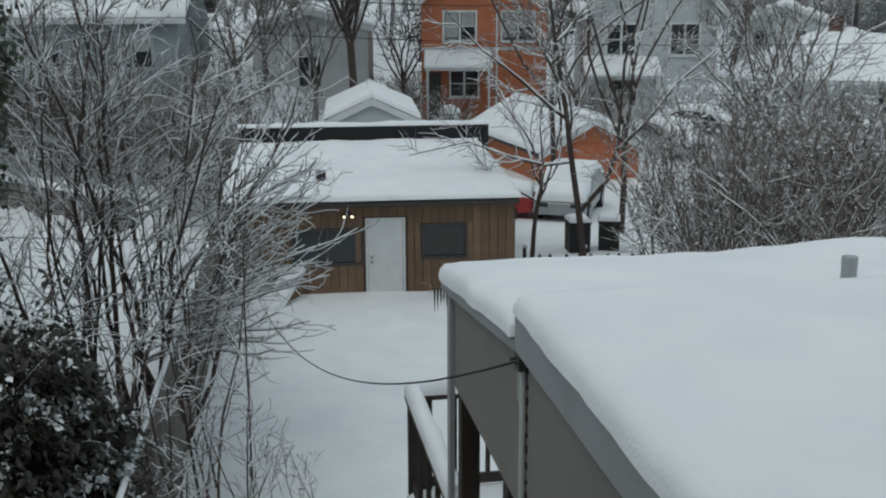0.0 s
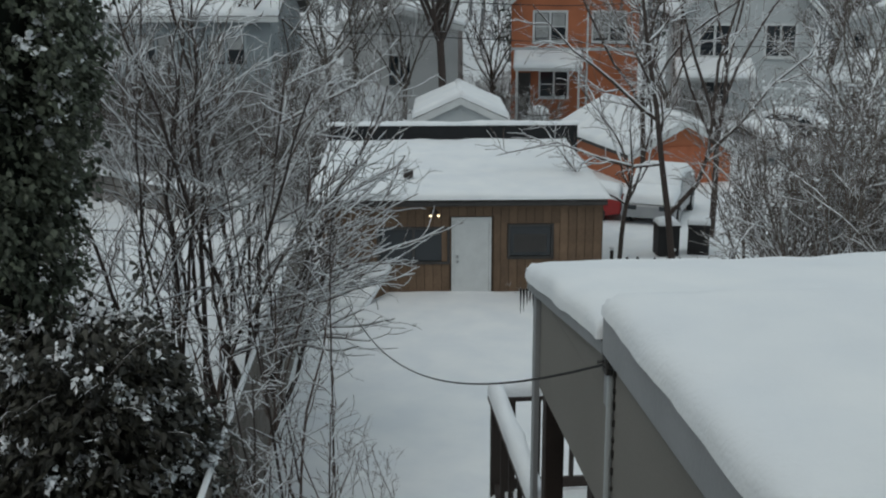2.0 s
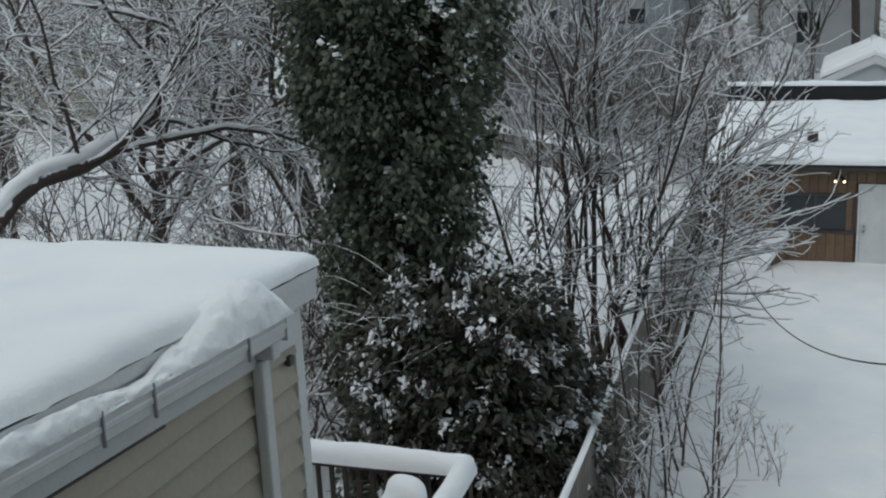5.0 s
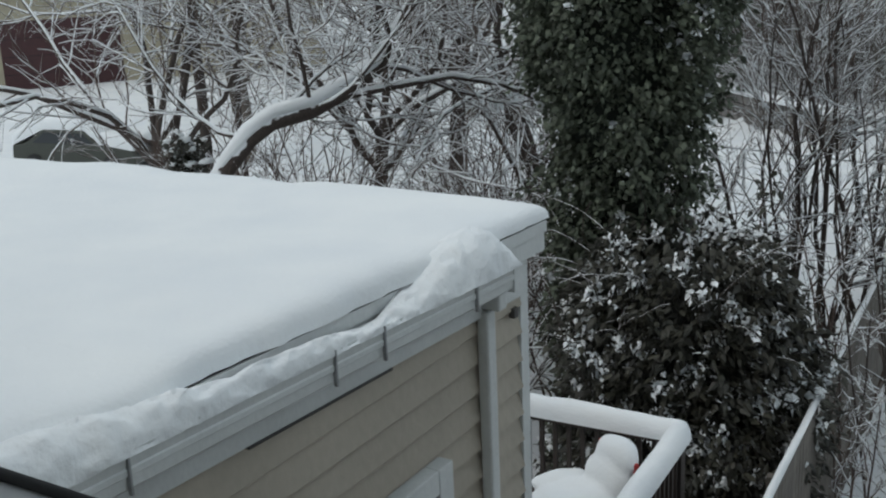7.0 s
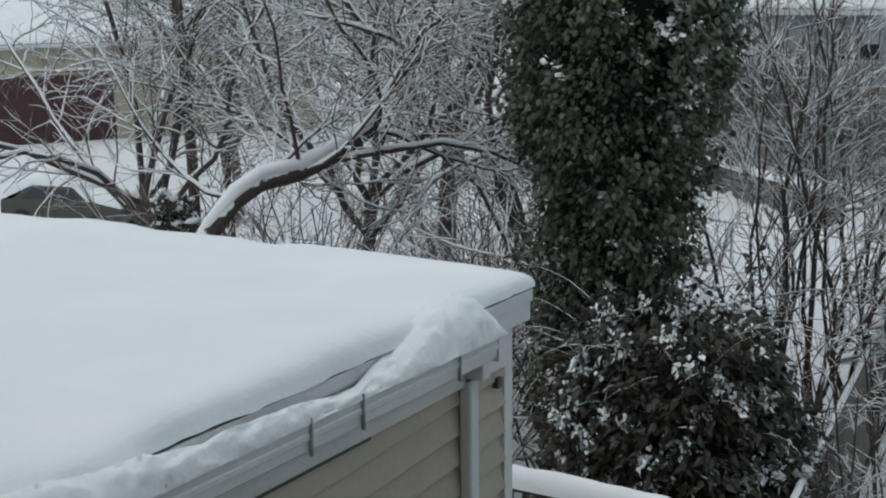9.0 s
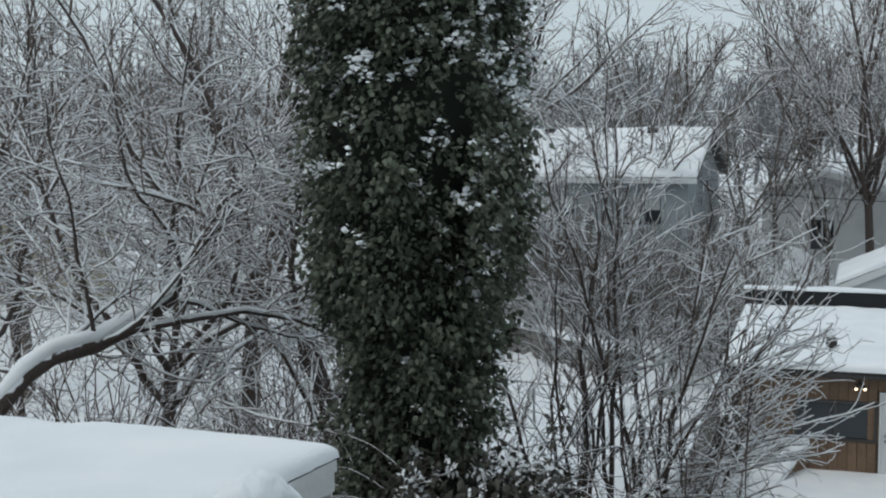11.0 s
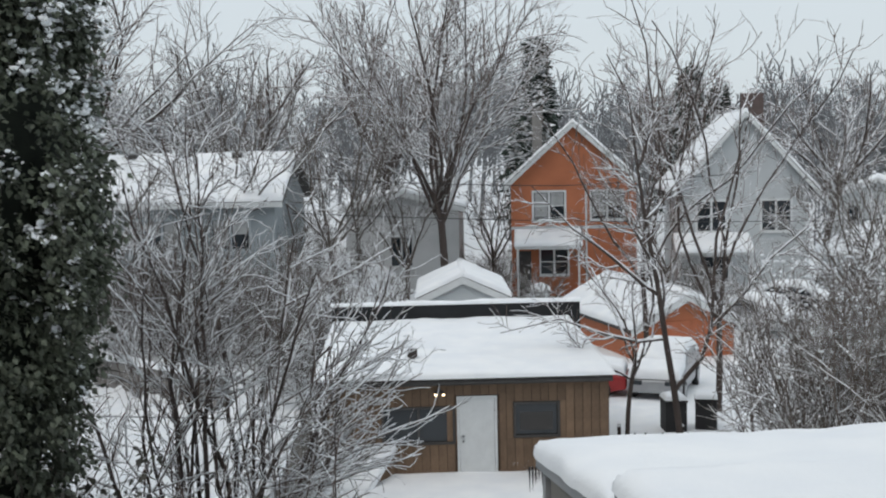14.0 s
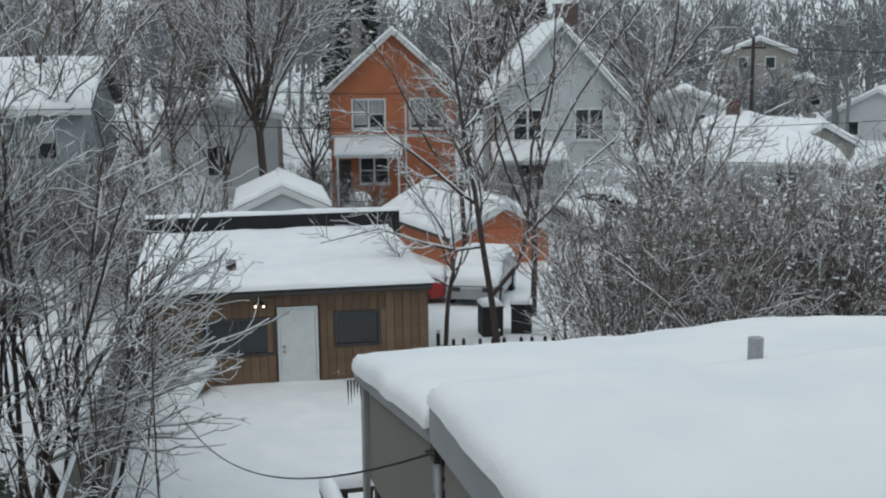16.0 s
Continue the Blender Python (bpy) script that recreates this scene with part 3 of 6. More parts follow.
def build_cream_wing():
    h = thing("house_wing", "cream vinyl-sided house wing with a snowy flat roof and gutter", "house", LEFT)

    def tilt(ob, k):
        """Eaves that rise slightly along the side wall and fall away along the end."""
        ob.data.transform(Matrix(((1, 0, 0, 0), (0, 1, 0, 0), (0.022, -k, 1, 0), (0, 0, 0, 1))))
        return ob

    part("wall", block(-7.0, -0.03, -7.0, -0.1, -0.3, 5.74), CREAM, h)
    # siding boards, one by one, on the two faces; each leans out at its foot
    def lap(length, m):
        o = part("siding_board", prism([(0, 0.16), (0.002, 0.16), (0.036, 0.006), (0.030, 0.0), (0, 0.0)], 0, length), CREAM, h)
        o.matrix_basis = m
        return o
    long_board = end_board = None
    for i in range(24):
        z = 5.70 - 0.15 * (i + 1)
        m1 = at(-0.03, -7.0, z)
        m2 = at(-0.13, -0.1, z, 90)
        if not long_board:
            long_board = lap(6.85, m1)
            end_board = lap(6.8, m2)
        else:
            share(long_board, h, m1)
            share(end_board, h, m2)
    part("corner_trim", block(-0.085, 0.002, -0.155, -0.07, -0.2, 5.79, 0.004), WHITE, h, "white corner trim")
    # frieze, soffit and fascia
    tilt(part("frieze", block(-0.03, 0.03, -7.0, -0.156, 5.61, 5.775, 0.004), WHITE, h, "white frieze board"), 0.045)
    tilt(part("soffit", block(-7.0, 0.03, -7.0, 0.015, 5.80, 5.825), WHITE, h), 0.035)
    tilt(part("fascia", block(-7.0, 0.03, 0.016, 0.03, 5.80, 5.955, 0.003), WHITE, h, "white end fascia"), 0.035)
    tilt(part("fascia", block(0.031, 0.05, -7.0, 0.03, 5.80, 5.955, 0.003), WHITE, h, "white side fascia"), 0.035)
    tilt(part("drip_edge", block(0.051, 0.06, -7.0, 0.035, 5.90, 5.96), WHITE, h), 0.035)
    tilt(part("roof", block(-7.0, 0.03, -7.0, 0.015, 5.83, 5.96), SHINGLE, h), 0.035)
    tilt(part("snow", snow_cap((-7.0, -7.0, 5.966), (0.065, -7.0, 5.966), (0.065, 0.045, 5.966), (-7.0, 0.045, 5.966), 0.105, 0.08, edge=0.13, rough=0.018, out=0.02, wave=0.045), SNOW, h, "thick smooth snow", True), 0.035)
    # gutter: an open trough with a rolled lip, and its snow
    prof = [(0.063, 5.865), (0.063, 5.725), (0.120, 5.725), (0.146, 5.745), (0.150, 5.785), (0.157, 5.79), (0.157, 5.81), (0.152, 5.815), (0.160, 5.868), (0.153, 5.871), (0.142, 5.79), (0.11, 5.737), (0.071, 5.737), (0.071, 5.865)]
    gutter = tilt(part("gutter", prism(prof, -7.0, -0.5), WHITE, h, "white metal rain gutter"), 0.05)
    tilt(part("gutter_end", block(0.063, 0.158, -0.5, -0.496, 5.725, 5.868), WHITE, gutter), 0.05)
    for y in (-0.85, -1.57, -1.89, -2.9):
        tilt(part("gutter_joint", block(0.150, 0.166, y - 0.004, y + 0.004, 5.728, 5.872), METAL, gutter), 0.05)
    bm = bmesh.new()
    rows = []
    ny = 420
    for j in range(ny + 1):
        y = -0.46 - 6.4 * j / ny
        g = -y
        heap = 1 - smooth(0.75, 1.65, g)
        fat = 0.03 + 0.055 * heap + 0.05 * smooth(1.55, 2.1, g)
        again = smooth(2.2, 3.2, g)
        fat += 0.016 * noise.noise(Vector((0, y * 3, 4))) + 0.014 * noise.noise(Vector((0, y * 9, 4)))
        worn = smooth(1.2, 1.6, g) * (1 - smooth(2.2, 3.0, g))
        end = math.sqrt(max(0.01, 1 - (1 - min(1, (g - 0.46) / 0.22)) ** 2))
        row = []
        for i in range(15):
            a = math.pi * i / 14
            cx = 0.105 + 0.02 * worn - (0.062 - 0.022 * worn) * math.cos(a) + 0.012 * heap - 0.07 * (heap + 0.6 * again) * (1 - i / 14) ** 2
            bump = 0.010 * noise.noise(Vector((i * 0.5, y * 7, 1))) + 0.010 * noise.noise(Vector((i * 0.9, y * 17, 3))) + 0.006 * noise.noise(Vector((i * 1.7, y * 43, 7)))
            z = 5.855 + max(0.012, fat) * math.sin(a) * end + (0.2 * heap + 0.11 * again) * (1 - i / 14) * end + bump
            row.append(bm.verts.new((cx + bump, y, z - 0.05 * y)))
        rows.append(row)
    for a, b in zip(rows, rows[1:]):
        for i in range(14):
            bm.faces.new((a[i], a[i + 1], b[i + 1], b[i]))
    part("gutter_snow", flag(bm), SNOW, gutter, "uneven ridge of snow", True)
    # dark strips standing in for the broken shadow line under the frieze
    for y0, y1 in ((-2.25, -1.35), (-3.3, -2.75)):
        tilt(part("channel_gap", block(0.012, 0.034, y0, y1, 5.600, 5.612), DARK_FRAME, h), 0.045)
    # downpipe
    bm = block(0.002, 0.065, -0.60, -0.52, 0.2, 5.67, 0.012)
    box(bm, 0.002, 0.13, -0.60, -0.52, 5.68, 5.80, 0.012)
    part("downpipe", bm, WHITE, h, "square white downpipe")
    part("socket_box", block(-0.008, 0.024, -0.26, -0.22, 5.52, 5.57), DARK_FRAME, h)
    # window of the side wall, only its upper corner shows
    w = thing("window_1", "white-framed window in the cream siding", "window", LEFT @ at(0.0, 0.0, 0.0, 90), kind="structure")
    window(w, -2.3, -1.07, 3.9, 4.95, -0.01, 0.12)


build_cream_wing()
DECK = at(-3.97, 8.17, -0.03, 9.0)                  # the deck's outer corner
railing("deck_railing", "wooden deck railing under a thick round snow cap", DECK @ at(-3.2, 0.0, 2.2, 0.0), 3.24, 0.96, 0.13, snow_w=0.2, thick=0.17)
railing("deck_railing", "grey wooden deck railing with thick snow beside the yard", DECK @ at(0.0, 0.0, 2.2, -90.0), 3.1, 0.96, 0.115, snow_w=0.2, thick=0.17)
deck = mesh_object("deck", block(-3.2, 0.05, -3.2, 0.05, 2.0, 2.2), DARK_WOOD)
deck.matrix_world = DECK
tagged(deck, "wooden deck platform under snow", "deck", kind="structure")
deck_snow = mesh_object("deck_snow", snow_cap((-3.2, -3.2, 2.2), (-0.1, -3.2, 2.2), (-0.1, -0.1, 2.2), (-3.2, -0.1, 2.2), 0.14, 0.2), SNOW, True)
deck_snow.matrix_world = DECK
tagged(deck_snow, "snow lying on the wooden deck", "snow", kind="structure")


# ---------------- fence between the yards ----------------
def build_fence():
    f = thing("fence", "weathered grey board fence with snow on its top", "fence", at(-3.66, 10.0, 0.0, 9.2))
    bm = block(0, 0.022, 0, 0.138, 0, 2.30, 0.003)
    first = part("board", bm, FENCE_WOOD, f)
    first.matrix_basis = at(0, -3.0, 0.02)
    for i in range(1, 128):
        share(first, f, at(0.004 * math.sin(i * 7.1), -3.0 + 0.145 * i, 0.02 + 0.012 * math.sin(i * 3.7)))
    for i in range(8):
        part("post", block(-0.11, -0.02, -3.0 + 2.4 * i, -2.91 + 2.4 * i, -0.1, 2.31), FENCE_WOOD, f)
    for z in (0.4, 1.1, 1.85):
        part("rail", block(-0.06, -0.003, -3.0, 15.5, z, z + 0.09), FENCE_WOOD, f)
    part("snow", snow_cap((-0.04, -3.0, 2.32), (0.035, -3.0, 2.32), (0.035, 15.5, 2.32), (-0.04, 15.5, 2.32), 0.045, 0.09, edge=0.035, rough=0.025), SNOW, f, "line of snow", True)


build_fence()


# ---------------- houses beyond the garage ----------------
def build_orange_house():
    h = gable_house("brick_house", "two-storey orange brick house with a gable and a snowy porch roof", at(-0.25, 62.0, 0.0, 2.0), 6.7, 10.0, 6.15, 9.2, ORANGE, snow=0.16)
    for x0 in (-2.12, 0.98):
        window(h, x0, x0 + 1.62, 4.15, 5.6, 0.0, 0.12, 2, curtain=True, rail=True)
    window(h, -1.78, -0.35, 1.2, 2.5, 0.0, 0.1, 2, rail=True)
    part("door", block(-2.98, -2.3, -0.03, 0.05, 0.0, 2.45, 0.01), DARK_FRAME, h, "dark glazed door")
    part("door_frame", block(-3.1, -2.98, -0.05, 0.05, 0.0, 2.55), WHITE, h)
    # porch roof
    pr = part("porch_roof", prism([(0, 3.35), (0, 3.5), (-2.0, 2.85), (-2.0, 2.7)], -3.15, 0.35), WHITE, h)
    bmesh_turn = Matrix(((0, 1, 0, 0), (1, 0, 0, 0), (0, 0, 1, 0), (0, 0, 0, 1)))
    pr.data.transform(bmesh_turn)
    pr.data.flip_normals()
    part("porch_snow", snow_cap((-3.2, -2.08, 2.86), (0.4, -2.08, 2.86), (0.4, 0, 3.52), (-3.2, 0, 3.52), 0.2, 0.2, edge=0.2), SNOW, h, "deep porch snow", True)
    for x in (-3.05, 0.15):
        part("porch_post", block(x, x + 0.1, -1.95, -1.85, 0.0, 2.75), WHITE, h)
    part("porch_floor", block(-3.3, 3.0, -3.5, 0.0, -0.6, 0.0), STONE, h)
    part("band_course", block(-3.36, 3.36, -0.03, 0.02, 3.62, 3.78), OFFWHITE, h)
    part("downpipe", block(0.62, 0.72, -0.08, 0.0, 0.0, 6.0), WHITE, h)
    part("chimney", block(-2.2, -1.6, 6.0, 6.6, 7.0, 10.4), STONE, h)
    # snow-covered round table on the terrace
    t = thing("garden_table", "round garden table buried under a dome of snow", "table", at(-2.0, 58.6, 0.0))
    part("leg", rod(bmesh.new(), (0, 0, -0.02), (0, 0, 0.6), 0.05), DARK_FRAME, t)
    bm = bmesh.new()
    bmesh.ops.create_cone(bm, cap_ends=True, segments=24, radius1=0.58, radius2=0.6, depth=0.05, matrix=Matrix.Translation((0, 0, 0.62)))
    part("tabletop", bm, DARK_FRAME, t)
    bm = bmesh.new()
    bmesh.ops.create_uvsphere(bm, u_segments=24, v_segments=12, radius=0.58, matrix=Matrix.Translation((0, 0, 0.66)) @ Matrix.Diagonal((1, 1, 0.75, 1)))
    part("snow", bm, SNOW, t, "domed snow", True)


build_orange_house()


def build_white_house():
    h = gable_house("white_house", "two-storey white clapboard house with a gable and chimney", at(9.1, 64.5, 0.0, 1.0), 6.9, 10.0, 5.75, 9.6, OFFWHITE, over=0.5, snow=0.18)
    for x0 in (-2.55, 0.95):
        window(h, x0, x0 + 1.5, 3.25, 4.85, 0.0, 0.12, 2, rail=True)
    window(h, -2.4, -0.9, 0.4, 1.8, 0.0, 0.1, 2, rail=True)
    pr = part("porch_roof", prism([(0, 2.85), (0, 3.0), (-1.9, 2.2), (-1.9, 2.05)], -3.9, 0.2), WHITE, h)
    pr.data.transform(Matrix(((0, 1, 0, 0), (1, 0, 0, 0), (0, 0, 1, 0), (0, 0, 0, 1))))
    pr.data.flip_normals()
    part("porch_snow", snow_cap((-3.95, -2.0, 2.2), (0.25, -2.0, 2.2), (0.25, 0, 3.0), (-3.95, 0, 3.0), 0.2, 0.2, edge=0.2), SNOW, h, smooth=True)
    for x in (-3.8, -1.9, 0.05):
        part("porch_post", block(x, x + 0.12, -1.85, -1.73, -0.4, 2.1), WHITE, h)
    part("chimney", block(0.35, 1.55, 3.0, 3.9, 8.0, 10.9, 0.02), plain("chimney_brick", (0.085, 0.058, 0.052)), h, "dark brick chimney")
    return h


build_white_house()


def build_garages():
    h = gable_house("shed", "small white shed under a thick snowy gable roof", at(-4.45, 43.6, 0.0, 7.0), 3.4, 5.0, 2.08, 2.86, OFFWHITE, over=0.12, snow=0.24, cat="shed")
    h = gable_house("brick_garage", "orange brick garage with a snowy gable roof", at(4.0, 44.0, -0.3, 21.0), 4.1, 7.5, 1.3, 2.4, ORANGE, over=0.3, snow=0.2, cat="garage")
    part("garage_door", block(-1.1, 1.1, -0.05, 0.02, 0.0, 1.5, 0.01), plain("faded_orange", (0.42, 0.13, 0.06)), h)


build_garages()


def long_house(name, label, m, w, d, eave, ridge, wall_mat, base=-1.5, snow=0.18, cat="house", over=0.4):
    """A house whose ridge runs along local x; the front wall is y 0."""
    h = thing(name, label, cat, m)
    turn = Matrix(((0, 1, 0, 0), (1, 0, 0, 0), (0, 0, 1, 0), (0, 0, 0, 1)))
    o = part("wall", prism([(0, base), (d, base), (d, eave), (d / 2, ridge), (0, eave)], 0, w), wall_mat, h)
    o.data.transform(turn)
    o.data.flip_normals()
    slope = (ridge - eave) / (d / 2)
    z = eave - slope * over
    for f in (1, -1):
        ya, yb = (-over, d / 2) if f > 0 else (d + over, d / 2)
        o = part("roof", prism([(ya, z), (ya, z + 0.16), (yb, ridge + 0.16), (yb, ridge)], -over, w + over), SHINGLE, h)
        o.data.transform(turn)
        o.data.flip_normals()
        part("snow", snow_cap((-over, ya, z + 0.165), (w + over, ya, z + 0.165), (w + over, yb, ridge + 0.165), (-over, yb, ridge + 0.165), snow, 0.5, edge=0.2, seed=w), SNOW, h, "smooth roof snow", True)
    part("fascia", block(-over, w + over, -over - 0.04, -over - 0.004, z - 0.08, z + 0.14), WHITE, h)
    return h


def build_ranch():
    h = long_house("long_house", "long grey-blue house with a snowy roof and three roof vents", at(-25.2, 44.8, 0.0, 6.0), 12.8, 9.0, 5.95, 7.75, RANCH_WALL, base=0.0)
    for x in (5.9, 8.3, 10.6):
        part("roof_vent", block(x - 0.22, x + 0.22, 3.7, 4.2, 7.4, 8.02, 0.03), DARK_FRAME, h)
    for x0, bars in ((2.0, 2), (6.6, 3), (10.2, 2)):
        window(h, x0, x0 + 0.75 * bars, 4.0, 5.2, 0.0, 0.1, bars, mat=PALE_BLUE, curtain=True)
    h = gable_house("pale_house", "low pale grey house with snowy eaves behind the big tree", at(-9.3, 60.0, 0.0, 4.0), 6.0, 9.0, 4.9, 5.7, TAUPE, snow=0.2)
    window(h, -0.6, 0.5, 1.9, 3.4, 0.0, 0.1, 2, mat=TAUPE)
    h = gable_house("gabled_house", "far gabled house with a steep snowy roof", at(-30.5, 70.0, 1.0, 55.0), 7.0, 9.0, 6.4, 9.0, PALE_BLUE, snow=0.2)
    window(h, -0.6, 0.6, 4.6, 5.9, 0.0, 0.1, 2, mat=TAUPE)


build_ranch()


def hip_house(name, label, m, w, d, eave, ridge, wall_mat, snow=0.25, over=0.5, base=-2.0):
    """A low house with a hipped snowy roof; origin at the middle of the front."""
    h = thing(name, label, "house", m)
    part("wall", block(-w / 2, w / 2, 0, d, base, eave), wall_mat, h)
    part("soffit", block(-w / 2 - over, w / 2 + over, -over, d + over, eave - 0.02, eave + 0.14), WHITE, h)
    r = max(0.2, w / 2 - d / 2)
    a, b, c, e = (-w / 2 - over, -over), (w / 2 + over, -over), (w / 2 + over, d + over), (-w / 2 - over, d + over)
    z0, z1 = eave + 0.15, ridge
    for k, q in enumerate((((*a, z0), (*b, z0), (r, d / 2, z1), (-r, d / 2, z1)), ((*b, z0), (*c, z0), (r + 0.01, d / 2 + 0.01, z1), (r, d / 2 - 0.01, z1)),
              ((*c, z0), (*e, z0), (-r, d / 2, z1), (r, d / 2, z1)), ((*e, z0), (*a, z0), (-r, d / 2 - 0.01, z1), (-r - 0.01, d / 2 + 0.01, z1)))):
        bm = bmesh.new()
        n = 14
        rows = []
        for j in range(n + 1):
            v = j / n
            row = []
            for i in range(n + 1):
                u = i / n
                p = (Vector(q[0]) * (1 - u) + Vector(q[1]) * u) * (1 - v) + (Vector(q[3]) * (1 - u) + Vector(q[2]) * u) * v
                lift = snow * min(1, math.sqrt(v * 6 + 0.02)) + 0.04 * noise.noise(p * 0.7)
                row.append(bm.verts.new(p + Vector((0, 0, lift))))
            rows.append(row)
        for ra, rb in zip(rows, rows[1:]):
            for i in range(n):
                bm.faces.new((ra[i], ra[i + 1], rb[i + 1], rb[i]))
        part("roof", flag(bm), SNOW, h, "snow-covered roof slope", True)
    return h


CHIMNEY_RED = plain("chimney_brick_red", (0.09, 0.045, 0.04))


def build_far_right():
    far = plain("far_tan_wall", (0.30, 0.29, 0.26), 0.8)
    h = hip_house("bungalow", "white bungalow with a broad snow-covered hip roof and chimney", at(18.9, 64.0, 0.0, -18.0), 11.5, 10.0, 1.7, 4.3, OFFWHITE)
    part("chimney", block(-0.6, 0.2, 4.4, 5.1, 3.9, 5.2, 0.03), CHIMNEY_RED, h, "red brick chimney")
    window(h, -4.4, -3.2, 0.2, 1.3, 0.0, 0.1, 2)
    window(h, 2.4, 3.6, 0.2, 1.3, 0.0, 0.1, 2)
    specs = [("gabled_bungalow", (23.6, 94.0), 7.5, 8.0, 3.6, 5.1, OFFWHITE, -14, "grey gabled bungalow deep in snow behind the hedge"),
             ("gabled_bungalow", (27.4, 73.5), 6.0, 7.0, 1.9, 3.3, far, 22, "tan bungalow with a plain snowy gable roof"),
             ("gabled_bungalow", (25.4, 55.6), 5.4, 6.0, 1.9, 3.2, far, -24, "low dark-sided bungalow under deep snow"),
             ("hill_house", (38.5, 122.0), 7.0, 8.0, 8.2, 9.6, far, -14, "tan house on the rise with snowy dormers"),
             ("hill_house", (43.5, 122.0), 7.5, 8.0, 4.2, 5.6, far, -20, "low tan house on the wooded rise"),
             ("gabled_bungalow", (41.0, 97.0), 8.0, 8.0, 2.6, 4.8, OFFWHITE, -30, "distant pale bungalow with a snow-covered roof")]
    for nm, p, w, d, e, r, mat, turn, label in specs:
        h = gable_house(nm, label, at(p[0], p[1], 0.0, turn), w, d, e, r, mat, snow=0.24, base=-2)
        for x in (-w * 0.3, w * 0.1):
            window(h, x, x + 0.9, e - 1.6, e - 0.5, 0.0, 0.1, 1)
        part("chimney", block(w * 0.15, w * 0.15 + 0.6, d * 0.3, d * 0.3 + 0.6, r - 1, r + 0.6), STONE, h)
    # tall pole with a wire
    p = thing("utility_pole", "dark wooden utility pole between the snowy roofs", "pole", at(25.6, 82.5, 0.0))
    part("pole", rod(bmesh.new(), (0, 0, -1), (0, 0, 9.1), 0.16, 0.12, 10), DARK_WOOD, p)
    part("crossarm", block(-0.9, 0.9, -0.06, 0.06, 8.3, 8.45), DARK_WOOD, p)
    part("insulator", rod(bmesh.new(), (-0.7, 0, 8.45), (-0.7, 0, 8.65), 0.05), WHITE, p)
    part("insulator", rod(bmesh.new(), (0.7, 0, 8.45), (0.7, 0, 8.65), 0.05), WHITE, p)


build_far_right()


def build_far_left():
    h = long_house("outbuilding", "long tan stucco building with a dark maroon garage door", at(-50.1, 26.3, 0.0, 55.4), 19.0, 8.0, 4.7, 6.5, TAN, base=-0.5, cat="garage")
    door = part("garage_door", block(4.0, 9.3, -0.06, 0.0, 0.0, 3.2, 0.01), MAROON, h, "dark maroon garage door")
    for z in (0.8, 1.6, 2.4):
        part("panel_joint", block(4.0, 9.3, -0.066, -0.06, z, z + 0.02), BLACK, door)
    part("door", block(2.4, 3.4, -0.05, 0.0, 0.0, 2.1), plain("wood_door", (0.3, 0.16, 0.06)), h)
    s = long_house("garden_shed", "small white garden shed in the snow", at(-24.3, 34.4, 0.1, 31.0), 3.0, 2.6, 1.9, 2.6, OFFWHITE, base=0.0, cat="shed", over=0.15, snow=0.15)


build_far_left()


# ---------------- low stone wall behind the side yard ----------------
def build_stone_wall():
    w = thing("wall_terrace", "low dry-stone terrace wall capped with snow", "wall", at(-16.1, 36.0, 0.1, -34.0), kind="structure")
    rng = random.Random(3)
    x = 0.0
    for row in range(3):
        x = -0.2 * row
        while x < 6.6:
            l = rng.uniform(0.3, 0.7)
            part("stone", block(x, x + l - 0.03, rng.uniform(-0.05, 0.03), 0.35, 0.2 + row * 0.3, 0.2 + row * 0.3 + 0.27, 0.03), STONE, w)
            x += l
    part("snow", snow_cap((-0.1, -0.1, 1.1), (6.6, -0.1, 1.1), (6.6, 0.4, 1.1), (-0.1, 0.4, 1.1), 0.2, 0.2, edge=0.15, rough=0.06), SNOW, w, smooth=True)


build_stone_wall()


# ---------------- plants ----------------
def raw_part(name, verts, faces, mat, parent, label="", smooth=True):
    me = bpy.data.meshes.new(name)
    me.from_pydata(verts, [], faces)
    me.materials.append(mat)
    if smooth:
        me.polygons.foreach_set("use_smooth", [True] * len(me.polygons))
    me.update()
    ob = new(name, me)
    ob.parent = parent
    if label:
        tagged(ob, label)
    return ob


def tubes(lines, sides):
    """Vertices and faces of round stems along lines of (points, radii)."""
    verts, faces, base = [], [], 0
    ring = np.arange(sides) * 2 * math.pi / sides
    c, s = np.cos(ring), np.sin(ring)
    for pts, rad in lines:
        p = np.asarray(pts, float)
        t = np.gradient(p, axis=0)
        t /= np.linalg.norm(t, axis=1)[:, None] + 1e-9
        ref = np.array((0.0, 0.0, 1.0)) if abs(t[:, 2]).mean() < 0.8 else np.array((1.0, 0.0, 0.0))
        u = np.cross(t, ref)
        u /= np.linalg.norm(u, axis=1)[:, None] + 1e-9
        w = np.cross(u, t)
        r = np.asarray(rad, float)[:, None, None]
        v = p[:, None, :] + r * (u[:, None, :] * c[None, :, None] + w[:, None, :] * s[None, :, None])
        verts.append(v.reshape(-1, 3))
        n = len(p)
        i = np.arange(n - 1)[:, None] * sides + np.arange(sides)[None, :]
        j = np.arange(n - 1)[:, None] * sides + (np.arange(sides)[None, :] + 1) % sides
        faces.append((np.stack([i, j, j + sides, i + sides], -1) + base).reshape(-1, 4))
        base += n * sides
    return np.concatenate(verts), np.concatenate(faces).tolist()


def unit(v):
    return v / (np.linalg.norm(v) + 1e-9)


